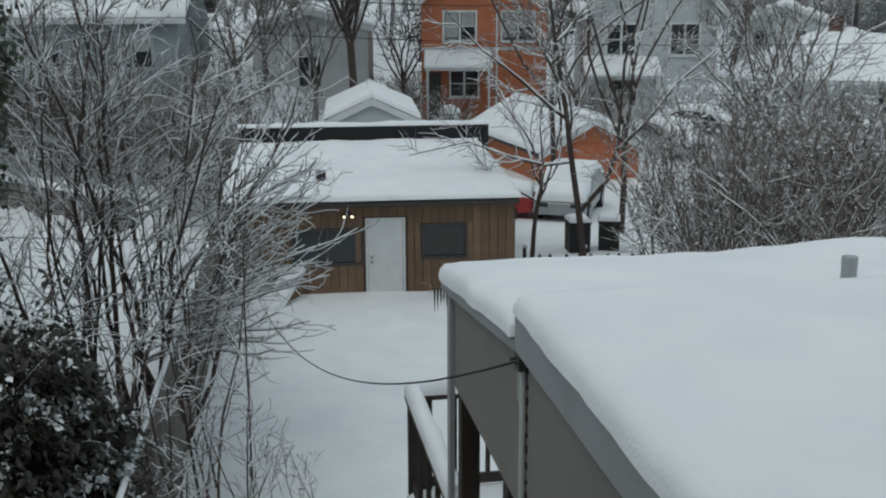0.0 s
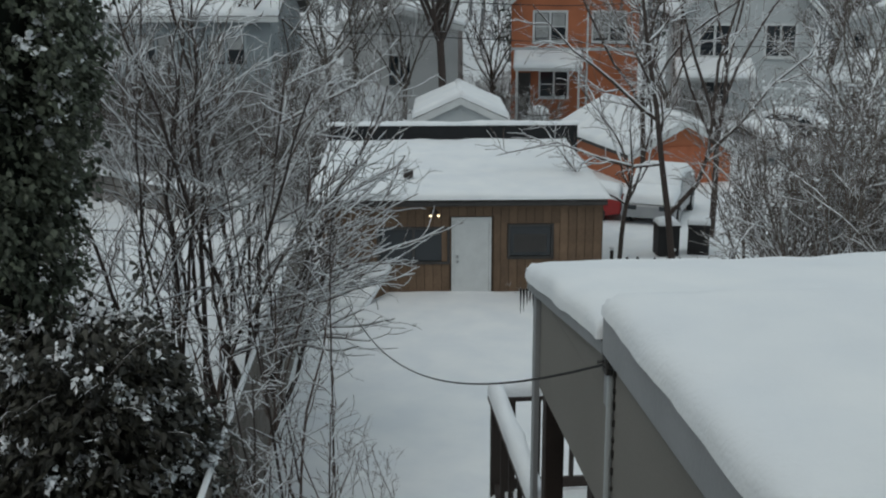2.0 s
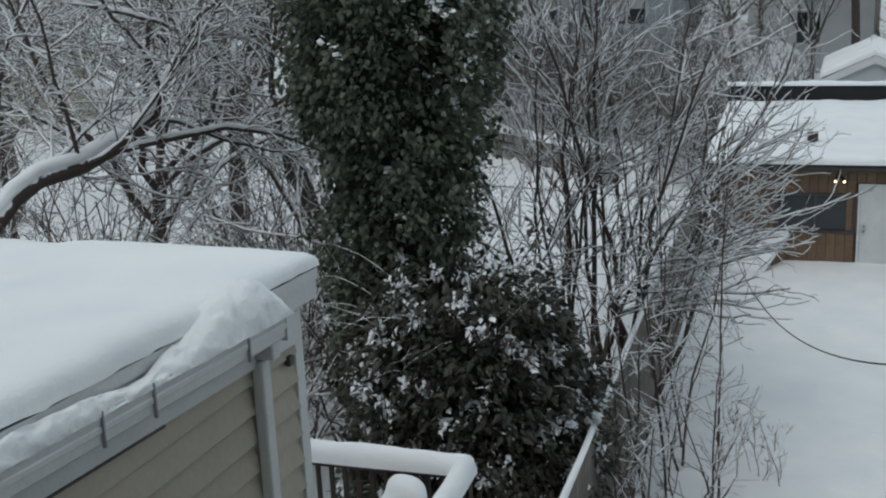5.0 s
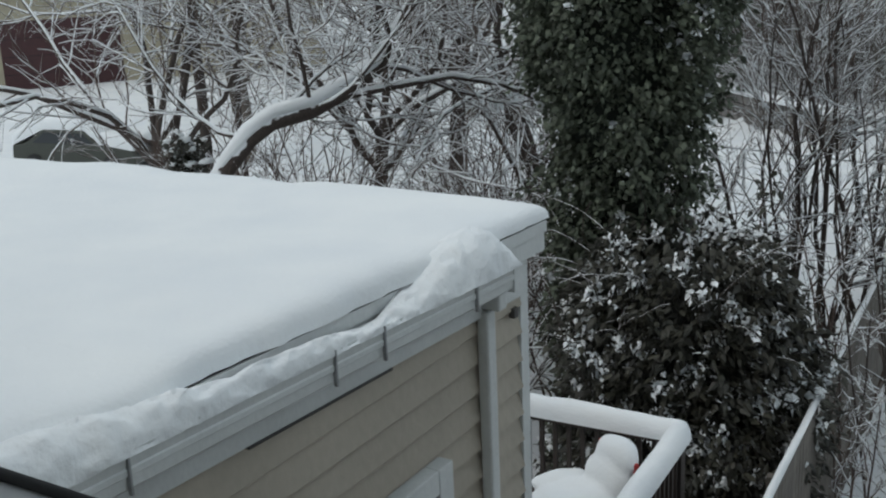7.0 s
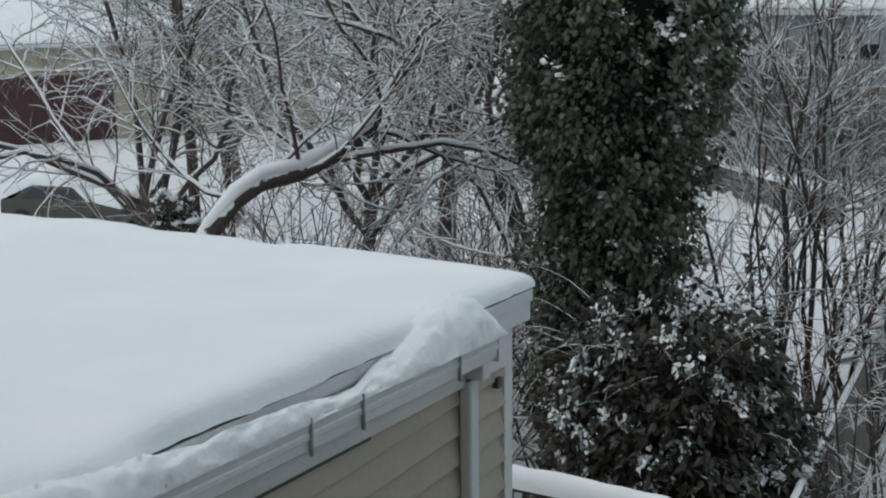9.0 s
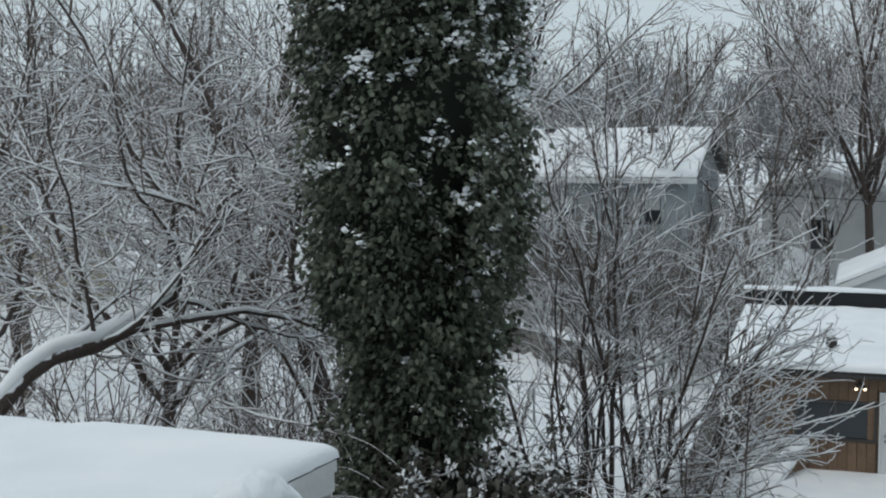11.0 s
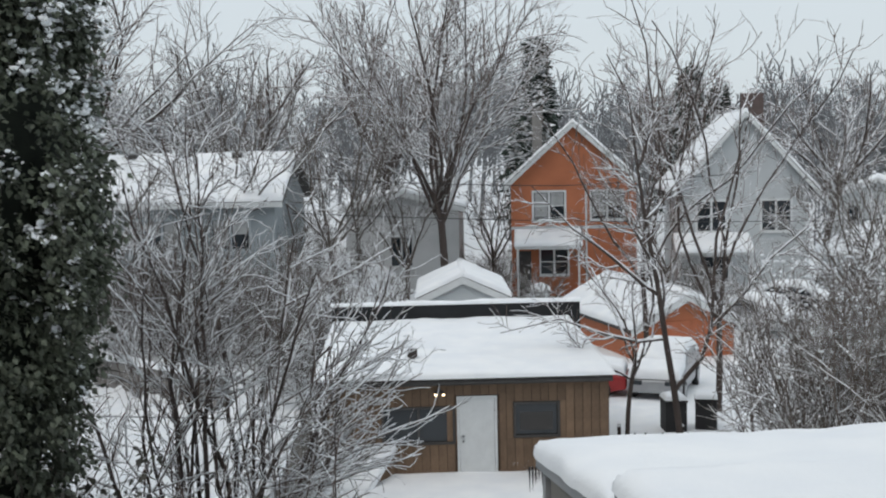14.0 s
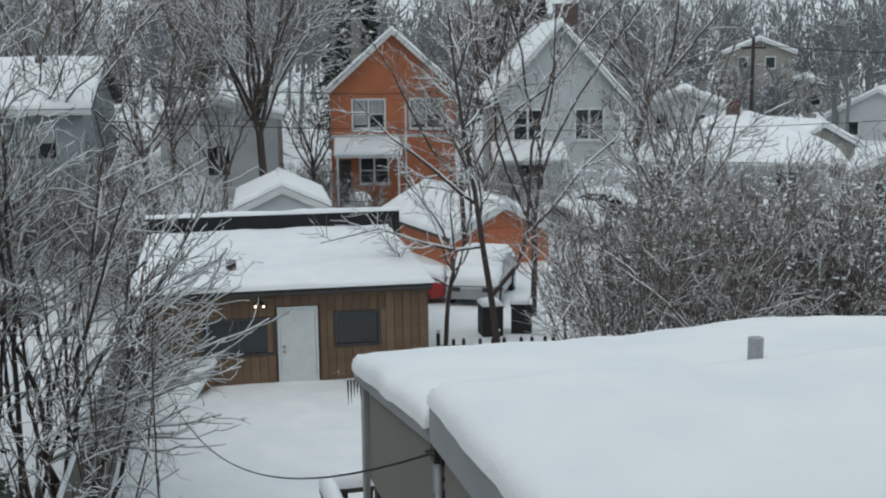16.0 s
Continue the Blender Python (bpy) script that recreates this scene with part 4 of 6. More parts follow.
def branch(rng, p, d, length, r0, r1, n, wobble, up):
    """One stem: points and radii."""
    pts, rad = [np.array(p, float)], [r0]
    d = unit(np.array(d, float))
    for i in range(n):
        d = unit(d + rng.normal(0, wobble, 3) + np.array((0, 0, up)))
        pts.append(pts[-1] + d * length / n)
        rad.append(r0 + (r1 - r0) * (i + 1) / n)
    return np.array(pts), np.array(rad)


def sprout(rng, line, count, lo, hi, angle, length, r, n, wobble, up, shrink=0.6, thin=0.006, bias=0.0):
    """Side stems along a line, between the shares lo and hi of its length."""
    pts, rad = line
    out = []
    for k in range(count):
        f = lo + (hi - lo) * (k + rng.random()) / count
        x = f * (len(pts) - 1)
        i = min(int(x), len(pts) - 2)
        p = pts[i] + (pts[i + 1] - pts[i]) * (x - i)
        t = unit(pts[i + 1] - pts[i])
        a = radians(angle * rng.uniform(0.6, 1.3))
        side = unit(np.cross(t, rng.normal(0, 1, 3)))
        d = t * math.cos(a) + side * math.sin(a)
        d[0] += bias
        rr = min(r, rad[i] * 0.75)
        out.append(branch(rng, p, d, length * rng.uniform(0.6, 1.25) * (1 - shrink * f), rr, max(thin, rr * 0.45), n, wobble, up))
    return out


def snow_on(lines, least=0.02, lift=0.75, fat=0.8, steep=0.86, keep=1.0, pad=0.006):
    """Snow lying along the upper side of stems that are not steep."""
    out = []
    for pts, rad in lines:
        if rad[0] < least:
            continue
        t = unit(pts[-1] - pts[0])
        if abs(t[2]) > steep or np.random.rand() > keep:
            continue
        r = np.asarray(rad)
        q = pts + np.stack([0 * r, 0 * r, r * lift + pad], 1)
        rr = r * fat + pad
        rr = rr * (0.75 + 0.5 * np.random.rand(len(rr)))
        rr[0] *= 0.3
        rr[-1] *= 0.3
        out.append((q, rr))
    return out


def plant(name, label, m, levels, mat=None, snow=True, group="", cat="tree", least=0.02, stem="limb", fine=False, snowy=0.6):
    """levels: trunk, limbs (one part each), branches and twigs (one joined part)."""
    mat = mat or BARK
    ob = thing(name, label, cat, m, group)
    for lines, nm, sides in ((levels[0], "trunk", 10), (levels[1], stem, 7)):
        for l in lines:
            v, f = tubes([l], sides)
            raw_part(nm, v, f, mat, ob)
    v1, f1 = tubes(levels[2], 5)
    v2, f2 = tubes(levels[3], 3)
    n = len(v1)
    f1 += [[a + n for a in q] for q in f2]
    tagged(raw_part("crown", np.concatenate((v1, v2)), f1, TWIG if mat == BARK else mat, ob), kind="stuff")
    if snow:
        s = snow_on(levels[0] + levels[1] + levels[2], least, 0.85, 0.8, pad=0.004)
        if s:
            v, f = tubes(s, 5)
            if fine:
                v2, f2 = tubes(snow_on(levels[3], 0.0, 0.9, 0.6, 0.8, snowy, 0.0035), 3)
                f += [[a + len(v) for a in q] for q in f2]
                v = np.concatenate((v, v2))
            tagged(raw_part("snow", v, f, SNOW, ob, "snow lying along the branches"), kind="stuff")
    return ob


def crown_tree(seed, height, fork, spread, r, limbs=7, subs=9, twigs=9, lean=(0, 0), up=0.10, thin=0.012, tw=0.8, wob=0.12):
    """Bare spreading tree: trunk, limbs, branches, twigs; base at the origin."""
    rng = np.random.default_rng(seed)
    trunk = branch(rng, (0, 0, -0.3), (lean[0], lean[1], 1), fork + 0.3, r, r * 0.8, 6, 0.04, 0.0)
    top = trunk[0][-1]
    a0 = rng.uniform(0, 6.28)
    lim = []
    for k in range(limbs):
        a = a0 + k * 2.4
        d = np.array((math.cos(a) * spread, math.sin(a) * spread, 1.0)) * 1.0
        if k == 0:
            d = np.array((0.1, 0.05, 1))
        p = trunk[0][-1 - (k % 2)]
        lim.append(branch(rng, p, d, (height - fork) * rng.uniform(0.8, 1.1), r * 0.48, thin * 1.3, 9, wob, up))
    br = [b for l in lim for b in sprout(rng, l, subs, 0.15, 0.97, 42, (height - fork) * 0.42, r * 0.14, 6, wob, up * 0.7, thin=thin)]
    tg = [b for l in br for b in sprout(rng, l, twigs, 0.15, 1.0, 45, (height - fork) * 0.16 * tw, thin, 4, wob, up * 0.5, shrink=0.3, thin=thin * 0.7)]
    tg += [b for l in lim for b in sprout(rng, l, twigs, 0.5, 1.0, 45, (height - fork) * 0.2 * tw, thin, 4, wob, up * 0.5, shrink=0.3, thin=thin * 0.7)]
    return [trunk], lim, br, tg


# --- tall trunk wrapped in ivy
def column_radius(z):
    return float(np.interp(z, [0, 3, 4, 6, 8.3, 11, 12.2], [0.50, 0.56, 0.66, 0.98, 1.12, 1.05, 0.6]))


def leaf_cloud(rng, centres, outs, each, spread, size, droop, long=1.3):
    """Bent leaves, two faces each, hanging round the centres."""
    c = np.repeat(np.asarray(centres), each, 0)
    o = np.repeat(np.asarray(outs), each, 0)
    n = len(c)
    c = c + rng.normal(0, spread, (n, 3)) + o * rng.uniform(0, spread, (n, 1))
    d = o * 0.7 + rng.normal(0, 0.45, (n, 3))
    d[:, 2] -= droop
    d /= np.linalg.norm(d, axis=1)[:, None]
    s = np.cross(d, rng.normal(0, 0.5, (n, 3)) + np.array((0, 0, 1)))
    s /= np.linalg.norm(s, axis=1)[:, None] + 1e-9
    up = np.cross(s, d)
    up *= np.where(up[:, 2:] < 0, -1, 1)
    k = size * rng.uniform(0.6, 1.3, (n, 1))
    a, b = c, c + d * k * long
    m = c + d * k * 0.45
    l, r = m + s * k * 0.5 - up * k * 0.12, m - s * k * 0.5 - up * k * 0.12
    v = np.stack([a, r, b, l], 1).reshape(-1, 3)
    i = np.arange(n)[:, None] * 4
    f = np.concatenate([i + np.array((0, 1, 2)), i + np.array((0, 2, 3))]).tolist()
    return v, f


def lumps(rng, centres, size, flat=0.6):
    """Small uneven pats of snow."""
    base = bmesh.new()
    bmesh.ops.create_icosphere(base, subdivisions=1, radius=1)
    bv = np.array([v.co[:] for v in base.verts])
    bf = np.array([[v.index for v in f.verts] for f in base.faces])
    base.free()
    n = len(centres)
    k = size * rng.uniform(0.5, 1.4, (n, 1, 1))
    v = bv[None] * k * (1 + rng.normal(0, 0.22, (n, len(bv), 1)))
    v = v * np.stack([rng.uniform(0.7, 1.5, n), rng.uniform(0.7, 1.5, n), np.full(n, flat)], 1)[:, None, :]
    v = v + np.asarray(centres)[:, None, :]
    f = bf[None] + (np.arange(n) * len(bv))[:, None, None]
    return v.reshape(-1, 3), f.reshape(-1, 3).tolist()


def build_ivy():
    rng = np.random.default_rng(11)
    t = thing("ivy_tree", "tall tree trunk smothered in dark ivy dusted with snow", "tree", at(-6.7, 12.12))
    # dark inner body: near-black colour stands in for shade deep among the leaves
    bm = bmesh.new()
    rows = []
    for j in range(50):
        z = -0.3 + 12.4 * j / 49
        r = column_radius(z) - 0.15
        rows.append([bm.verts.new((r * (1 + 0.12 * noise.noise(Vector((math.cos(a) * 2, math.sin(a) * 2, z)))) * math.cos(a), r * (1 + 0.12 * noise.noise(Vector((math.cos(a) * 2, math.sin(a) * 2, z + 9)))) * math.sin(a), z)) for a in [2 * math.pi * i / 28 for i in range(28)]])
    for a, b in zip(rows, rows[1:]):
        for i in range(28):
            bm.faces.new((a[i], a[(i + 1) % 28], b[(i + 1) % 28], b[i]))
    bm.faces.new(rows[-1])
    part("trunk", bm, plain("ivy_shade", (0.010, 0.014, 0.009), 0.95, vary=0.5), t, "solid dark core coloured as the shade between ivy leaves", True)
    # clumps: bumpy, larger towards the top
    cs, os, cap = [], [], []
    for k in range(2300):
        z, a = rng.uniform(0.0, 12.0), rng.uniform(0, 2 * math.pi)
        r = column_radius(z) + 0.36 * noise.noise(Vector((math.cos(a) * 1.6, math.sin(a) * 1.6, z * 0.9))) + 0.20 * noise.noise(Vector((math.cos(a) * 4, math.sin(a) * 4, z * 2.6))) + rng.normal(0, 0.085)
        o = np.array((math.cos(a), math.sin(a), 0.25))
        c = np.array((r * math.cos(a), r * math.sin(a), z))
        cs.append(c)
        os.append(o)
        facing = math.cos(a + 0.3)
        chance = 0.035 + 0.05 * smooth(6, 9, z) + 0.75 * max(0, facing - 0.45) * smooth(5.2, 8.0, z)
        if rng.random() < chance:
            big = rng.uniform(0.6, 1.5) * smooth(4.5, 9.0, z) + 0.3
            for q in range(int(3 + 8 * big * rng.random())):
                cap.append(c + o * 0.12 + rng.normal(0, 0.055, 3) * (0.6 + 0.7 * big) + np.array((0, 0, 0.06)))
    # a bough standing out beside the trunk
    for k in range(110):
        f = rng.random()
        c = np.array((1.1 + 0.3 * rng.random(), -0.2 + 0.25 * rng.normal(), 6.0 + 1.6 * f + 0.1 * rng.normal()))
        cs.append(c)
        os.append(unit(np.array((0.9, -0.3, 0.1))))
        if rng.random() < 0.5:
            cap.append(c + np.array((0.06, -0.05, 0.08)))
            cap.append(c + np.array((0.0, -0.08, 0.04)))
    v, f = leaf_cloud(rng, cs, os, 32, 0.095, 0.066, 0.95)
    tagged(raw_part("ivy_leaves", v, f, LEAF, t, "glossy dark green ivy leaves", False), kind="stuff")
    v, f = leaf_cloud(rng, cap, [np.array((0.5, -0.6, 0.15))] * len(cap), 3, 0.036, 0.05, 0.3, 1.2)
    v2, f2 = lumps(rng, cap, 0.036, 0.65)
    f += [[i + len(v) for i in q] for q in f2]
    v = np.concatenate((v, v2))
    tagged(raw_part("snow", v, f, SNOW, t, "snow lying on the ivy leaves", False), kind="stuff")
    # bare runners low down
    vines = [branch(rng, (column_radius(1) * math.cos(a), column_radius(1) * math.sin(a), rng.uniform(0.5, 3)), (0.3 * math.cos(a), 0.3 * math.sin(a), 1), rng.uniform(1, 2.2), 0.012, 0.006, 9, 0.2, 0.0) for a in rng.uniform(-3.6, 0.4, 46)]
    v, f = tubes(vines, 4)
    tagged(raw_part("vines", v, f, BARK, t, "bare ivy runners"), kind="stuff")


build_ivy()


def build_bush():
    rng = np.random.default_rng(5)
    t = thing("evergreen_bush", "tall dark evergreen bush loaded with clumps of snow", "bush", at(-5.28, 11.05))
    cs, os, cap = [], [], []
    for k in range(1500):
        a, z = rng.uniform(0, 2 * math.pi), 3.85 * rng.random() ** 0.8
        w = 1.32 * math.sqrt(max(0.05, 1 - max(0, (z - 1.9) / 2.4) ** 2)) * (0.9 if z < 0.8 else 1)
        r = w * (0.72 + 0.32 * math.sqrt(rng.random())) * (1 + 0.25 * noise.noise(Vector((math.cos(a) * 1.3, math.sin(a) * 1.3, z * 0.8))))
        c = np.array((r * math.cos(a), 0.9 * r * math.sin(a), z))
        o = unit(np.array((math.cos(a), math.sin(a), 0.2 + 0.4 * (z / 4))))
        cs.append(c)
        os.append(o)
        if rng.random() < 0.17:
            for q in range(rng.integers(2, 8)):
                cap.append(c + o * 0.05 + rng.normal(0, 0.05, 3) + np.array((0, 0, 0.05)))
    for k in range(300):
        cs.append(rng.normal(0, 1, 3) * np.array((0.5, 0.45, 1.0)) + np.array((0, 0, 1.7)))
        os.append(np.array((0, -0.3, 0.3)))
    v, f = leaf_cloud(rng, cs, os, 15, 0.10, 0.064, 0.8, 1.9)
    tagged(raw_part("leaves", v, f, LEAF_BUSH, t, "drooping dark leaves", False), kind="stuff")
    v, f = leaf_cloud(rng, cap, [np.array((0.3, -0.6, 0.2))] * len(cap), 7, 0.042, 0.050, 0.6, 1.6)
    tagged(raw_part("snow", v, f, SNOW, t, "wet snow weighing down the leaves", False), kind="stuff")
    # solid filler, its near-black colour painted as the bush's inner shade
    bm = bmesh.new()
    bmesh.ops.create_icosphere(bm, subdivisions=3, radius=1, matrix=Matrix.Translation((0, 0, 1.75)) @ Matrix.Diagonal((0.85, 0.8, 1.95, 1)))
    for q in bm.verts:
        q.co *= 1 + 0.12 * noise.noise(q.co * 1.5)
    part("inner_body", bm, plain("bush_shade", (0.012, 0.012, 0.010), 0.95, vary=0.5), t, "solid dark core coloured as the shade inside the bush", True)
    st = [branch(rng, (rng.normal(0, 0.7), rng.normal(-0.2, 0.5), rng.uniform(2.4, 3.6)), (rng.normal(0, 0.7), rng.normal(-0.3, 0.4), 0.9), rng.uniform(0.6, 1.3), 0.007, 0.004, 7, 0.08, -0.05) for k in range(30)]
    for a in rng.uniform(-3.4, 0.6, 24):
        z = rng.uniform(2.6, 4.0)
        st.append(branch(rng, (0.95 * math.cos(a), 0.85 * math.sin(a), z), (math.cos(a) * 0.9, math.sin(a) * 0.9, 0.8), rng.uniform(0.6, 1.1), 0.007, 0.004, 9, 0.08, -0.10))
    v, f = tubes(st, 4)
    tagged(raw_part("shoot_tangle", v, f, BARK, t, "bare arching shoots with snow"), kind="stuff")


build_bush()


# --- the many-stemmed shrub by the fence
def build_shrub(seed, m, lo, hi, count, arch, label):
    rng = np.random.default_rng(seed)
    stems = []
    for k in range(count):
        f = k / (count - 1)
        top = np.array((lo + (hi - lo) * f + rng.normal(0, 0.25), rng.normal(0.1, 0.9), rng.uniform(5.8, 8.3)))
        if arch and f > 0.5:
            top = np.array((hi * rng.uniform(0.6, 1.08), rng.normal(0.0, 0.7), rng.uniform(3.6, 6.6)))
        p = np.array((rng.normal(0, 0.3) + 0.12 * top[0], rng.normal(0, 0.28), -0.1))
        n = 14
        lean = arch and f > 0.45
        mid = p + np.array((rng.uniform(0.4, 0.6) * (top[0] - p[0]) if lean else rng.uniform(0.15, 0.5) * (top[0] - p[0]), 0.3 * top[1], rng.uniform(0.5, 0.66) * top[2]))
        s = np.linspace(0, 1, n)[:, None]
        pts = (1 - s) ** 2 * p + 2 * s * (1 - s) * mid + s ** 2 * top
        pts[1:] += np.cumsum(rng.normal(0, 0.07, (n - 1, 3)), 0)
        stems.append((pts, np.linspace(rng.uniform(0.03, 0.055), 0.010, n)))
    br = [b for l in stems for b in sprout(rng, l, 9, 0.26, 0.98, 36, 2.3, 0.016, 8, 0.085, 0.03, thin=0.007, bias=0.3 if arch else 0.0)]
    for k in range(arch):
        src = stems[int(count * 0.35) + k % (count - int(count * 0.35))]
        i = int(rng.integers(4, 11))
        br.append(branch(rng, src[0][i], (1.0, rng.normal(0, 0.3), rng.uniform(0.1, 0.75)), rng.uniform(1.1, 2.1), 0.019, 0.008, 10, 0.09, 0.0))
    tw = [b for l in br for b in sprout(rng, l, 5, 0.15, 1.0, 40, 0.85, 0.007, 7, 0.15, 0.02, shrink=0.3, thin=0.005)]
    tw += [b for l in tw[::2] for b in sprout(rng, l, 2, 0.3, 1.0, 42, 0.32, 0.0055, 4, 0.18, 0.02, shrink=0.3, thin=0.004)]
    plant("tall_shrub", label, m, [[], stems, br, tw], stem="stem", least=0.007, cat="shrub", fine=True, snowy=0.95)


build_shrub(21, at(-5.4, 16.4), -0.9, 2.35, 15, 26, "bare many-stemmed shrub arching over the fence, every branch snowy")
build_shrub(22, at(-6.5, 16.9), -1.5, 1.3, 7, 0, "bare upright many-stemmed shrub lined with snow")


def sapling(seed, height, r=0.018, n_br=14, side=0.9):
    rng = np.random.default_rng(seed)
    stem = branch(rng, (0, 0, -0.1), (rng.normal(0, 0.05), rng.normal(0, 0.05), 1), height, r, 0.007, 12, 0.035, 0.03)
    br = sprout(rng, stem, n_br, 0.12, 0.98, 52, side, 0.009, 6, 0.12, 0.06, thin=0.006)
    tw = [b for l in br for b in sprout(rng, l, 5, 0.2, 1, 45, side * 0.4, 0.007, 4, 0.12, 0.0, shrink=0.2, thin=0.005)]
    return [[], [stem], br, tw]


for i, (x, y, h, s) in enumerate(((-3.62, 12.6, 4.4, 0.7), (-3.5, 13.0, 3.4, 0.6), (-3.75, 12.2, 3.0, 0.6), (-3.05, 13.8, 4.6, 0.9), (-3.85, 14.2, 5.2, 0.8), (-2.95, 12.9, 2.3, 0.8), (-3.4, 11.4, 2.2, 0.6), (-4.0, 15.6, 4.8, 0.9))):
    plant("sapling", "thin bare sapling with snowy twigs beside the fence", at(x, y, 0.1, i * 50), sapling(40 + i, h, side=s), group="saplings along the fence", stem="stem", least=0.006, fine=True)


# --- the crooked tree with a heavy snow-laden limb
def build_limb_tree():
    rng = np.random.default_rng(8)
    limb = np.array(((-11.9, 8.2, -0.2), (-11.6, 8.5, 1.6), (-11.2, 8.9, 3.4), (-10.74, 9.44, 4.45), (-10.6, 9.75, 4.80), (-10.52, 10.1, 4.97), (-10.38, 10.69, 5.03), (-10.16, 11.2, 5.24), (-9.97, 11.6, 5.5), (-9.88, 11.75, 5.85), (-9.7, 12.2, 6.5)))
    main = (limb, np.array((0.2, 0.17, 0.14, 0.12, 0.115, 0.11, 0.105, 0.10, 0.09, 0.07, 0.05)))
    arm = (np.array(((-10.2, 11.0, 5.15), (-9.85, 11.6, 5.22), (-9.3, 12.3, 5.3), (-8.9, 12.9, 5.12), (-8.7, 13.3, 4.9))), np.array((0.05, 0.045, 0.035, 0.028, 0.018)))
    lim = [branch(rng, limb[i], (rng.normal(0, 0.6), rng.normal(0.2, 0.6), rng.uniform(0.3, 1.1)), rng.uniform(2.0, 3.4), 0.030, 0.009, 8, 0.17, 0.03) for i in (4, 5, 5, 6, 6, 7, 8, 8, 9, 9, 10, 10, 10)]
    br = [b for l in lim + [arm] for b in sprout(rng, l, 11, 0.15, 1, 45, 1.5, 0.011, 7, 0.2, -0.01, thin=0.006)]
    tw = [b for l in br for b in sprout(rng, l, 9, 0.15, 1, 45, 0.6, 0.008, 4, 0.15, 0.0, shrink=0.3, thin=0.006)]
    ob = plant("fruit_tree", "crooked bare tree with a thick snow-laden limb", at(0, 0), [[main], lim + [arm], br, tw], least=0.010, fine=True)
    q = limb[2:10].copy()
    q[:, 2] += 0.125
    v, f = tubes([(q, np.array((0.03, 0.075, 0.095, 0.09, 0.10, 0.085, 0.08, 0.03)))], 10)
    raw_part("limb_snow", v, f, SNOW, ob, "deep snow on the limb")


build_limb_tree()

plant("spreading_tree", "bare spreading tree with snow on its drooping branches", at(-13.4, 15.3, 0.1, 30), crown_tree(3, 10.5, 3.6, 0.9, 0.14, 10, 11, 9, up=-0.02, thin=0.0085, wob=0.18), least=0.012, fine=True)
plant("spreading_tree", "bare tree with dark twisting limbs and snow", at(-11.0, 16.6, 0.1, 200), crown_tree(17, 11.5, 2.8, 0.7, 0.11, 9, 11, 8, up=-0.02, thin=0.0085, wob=0.19), least=0.012, fine=True)
plant("spreading_tree", "tall bare tree with a dark trunk and snow-lined branches", at(-14.0, 18.6, 0.1, 130), crown_tree(29, 14.0, 4.6, 0.6, 0.17, 9, 11, 9, up=0.02, thin=0.0095, wob=0.16), least=0.012, fine=True)
plant("spreading_tree", "bare spreading tree standing by the side street", at(-17.5, 14.0, 0.1, 80), crown_tree(23, 11, 3.2, 0.9, 0.14, 9, 11, 8, up=-0.01, thin=0.0095, wob=0.17), least=0.012, fine=True)
plant("slender_tree", "slender straight bare tree trunk", at(-19.3, 16.4, 0.1), crown_tree(24, 13, 7.5, 0.5, 0.13, 5, 7, 7, thin=0.012), least=0.014)
plant("slender_tree", "slender straight bare tree trunk", at(-18.8, 17.2, 0.1, 70), crown_tree(25, 12, 6.5, 0.5, 0.09, 5, 7, 7, thin=0.012), least=0.014)


def thicket_shrub(seed, height, stems=9, spread=0.5, sub=6, tw_n=5, thin=0.007):
    rng = np.random.default_rng(seed)
    st = [branch(rng, (rng.normal(0, 0.18), rng.normal(0, 0.18), -0.1), (rng.normal(0, spread), rng.normal(0, spread), 1), height * rng.uniform(0.7, 1.05), 0.022 * min(1, height / 4), 0.009 * min(1, height / 4), 9, 0.11, 0.03) for k in range(stems)]
    br = [b for l in st for b in sprout(rng, l, sub, 0.2, 1, 42, height * 0.32, 0.011, 5, 0.14, 0.03, thin=thin)]
    tw = [b for l in br for b in sprout(rng, l, tw_n, 0.15, 1, 45, height * 0.12, thin, 3, 0.15, 0.02, shrink=0.2, thin=thin * 0.8)]
    return [[], st, br, tw]


kinds = [plant("bare_shrub", "tangled bare shrub dusted with snow in the side thicket", at(*p), thicket_shrub(60 + i, h), TWIG_RED, group="thicket shrubs", stem="stem", least=0.009, cat="shrub")
         for i, (p, h) in enumerate((((-9.0, 12.6, 0.1), 4.9), ((-10.3, 13.4, 0.1), 5.4), ((-8.3, 13.9, 0.1), 4.6)))]
rng = random.Random(4)
for i, (x, y) in enumerate(((-11.6, 12.6), (-12.6, 11.2), (-9.6, 11.0), (-8.6, 11.2), (-7.9, 15.0), (-9.4, 15.6), (-11.2, 14.9), (-13.8, 12.6), (-7.9, 13.0), (-8.8, 18.0), (-12.0, 17.5), (-14.5, 15.0), (-9.8, 17.0), (-15.5, 12.5), (-13.0, 19.5), (-10.8, 20.5), (-16.5, 17.5))):
    copy_thing(kinds[i % 3], at(x, y, 0.1, rng.uniform(0, 360)))


for i, (x, y, h) in enumerate(((-3.8, 12.7, 4.3), (-4.0, 14.6, 4.8), (-3.35, 13.3, 2.4), (-3.6, 11.6, 3.0))):
    plant("bare_shrub", "slender upright bare shrub dusted with snow beside the fence", at(x, y, 0.1, 35 * i), thicket_shrub(160 + i, h, 3, 0.10, 6, 4, 0.005), TWIG_RED, group="shrubs along the fence", stem="stem", least=0.008, cat="shrub")


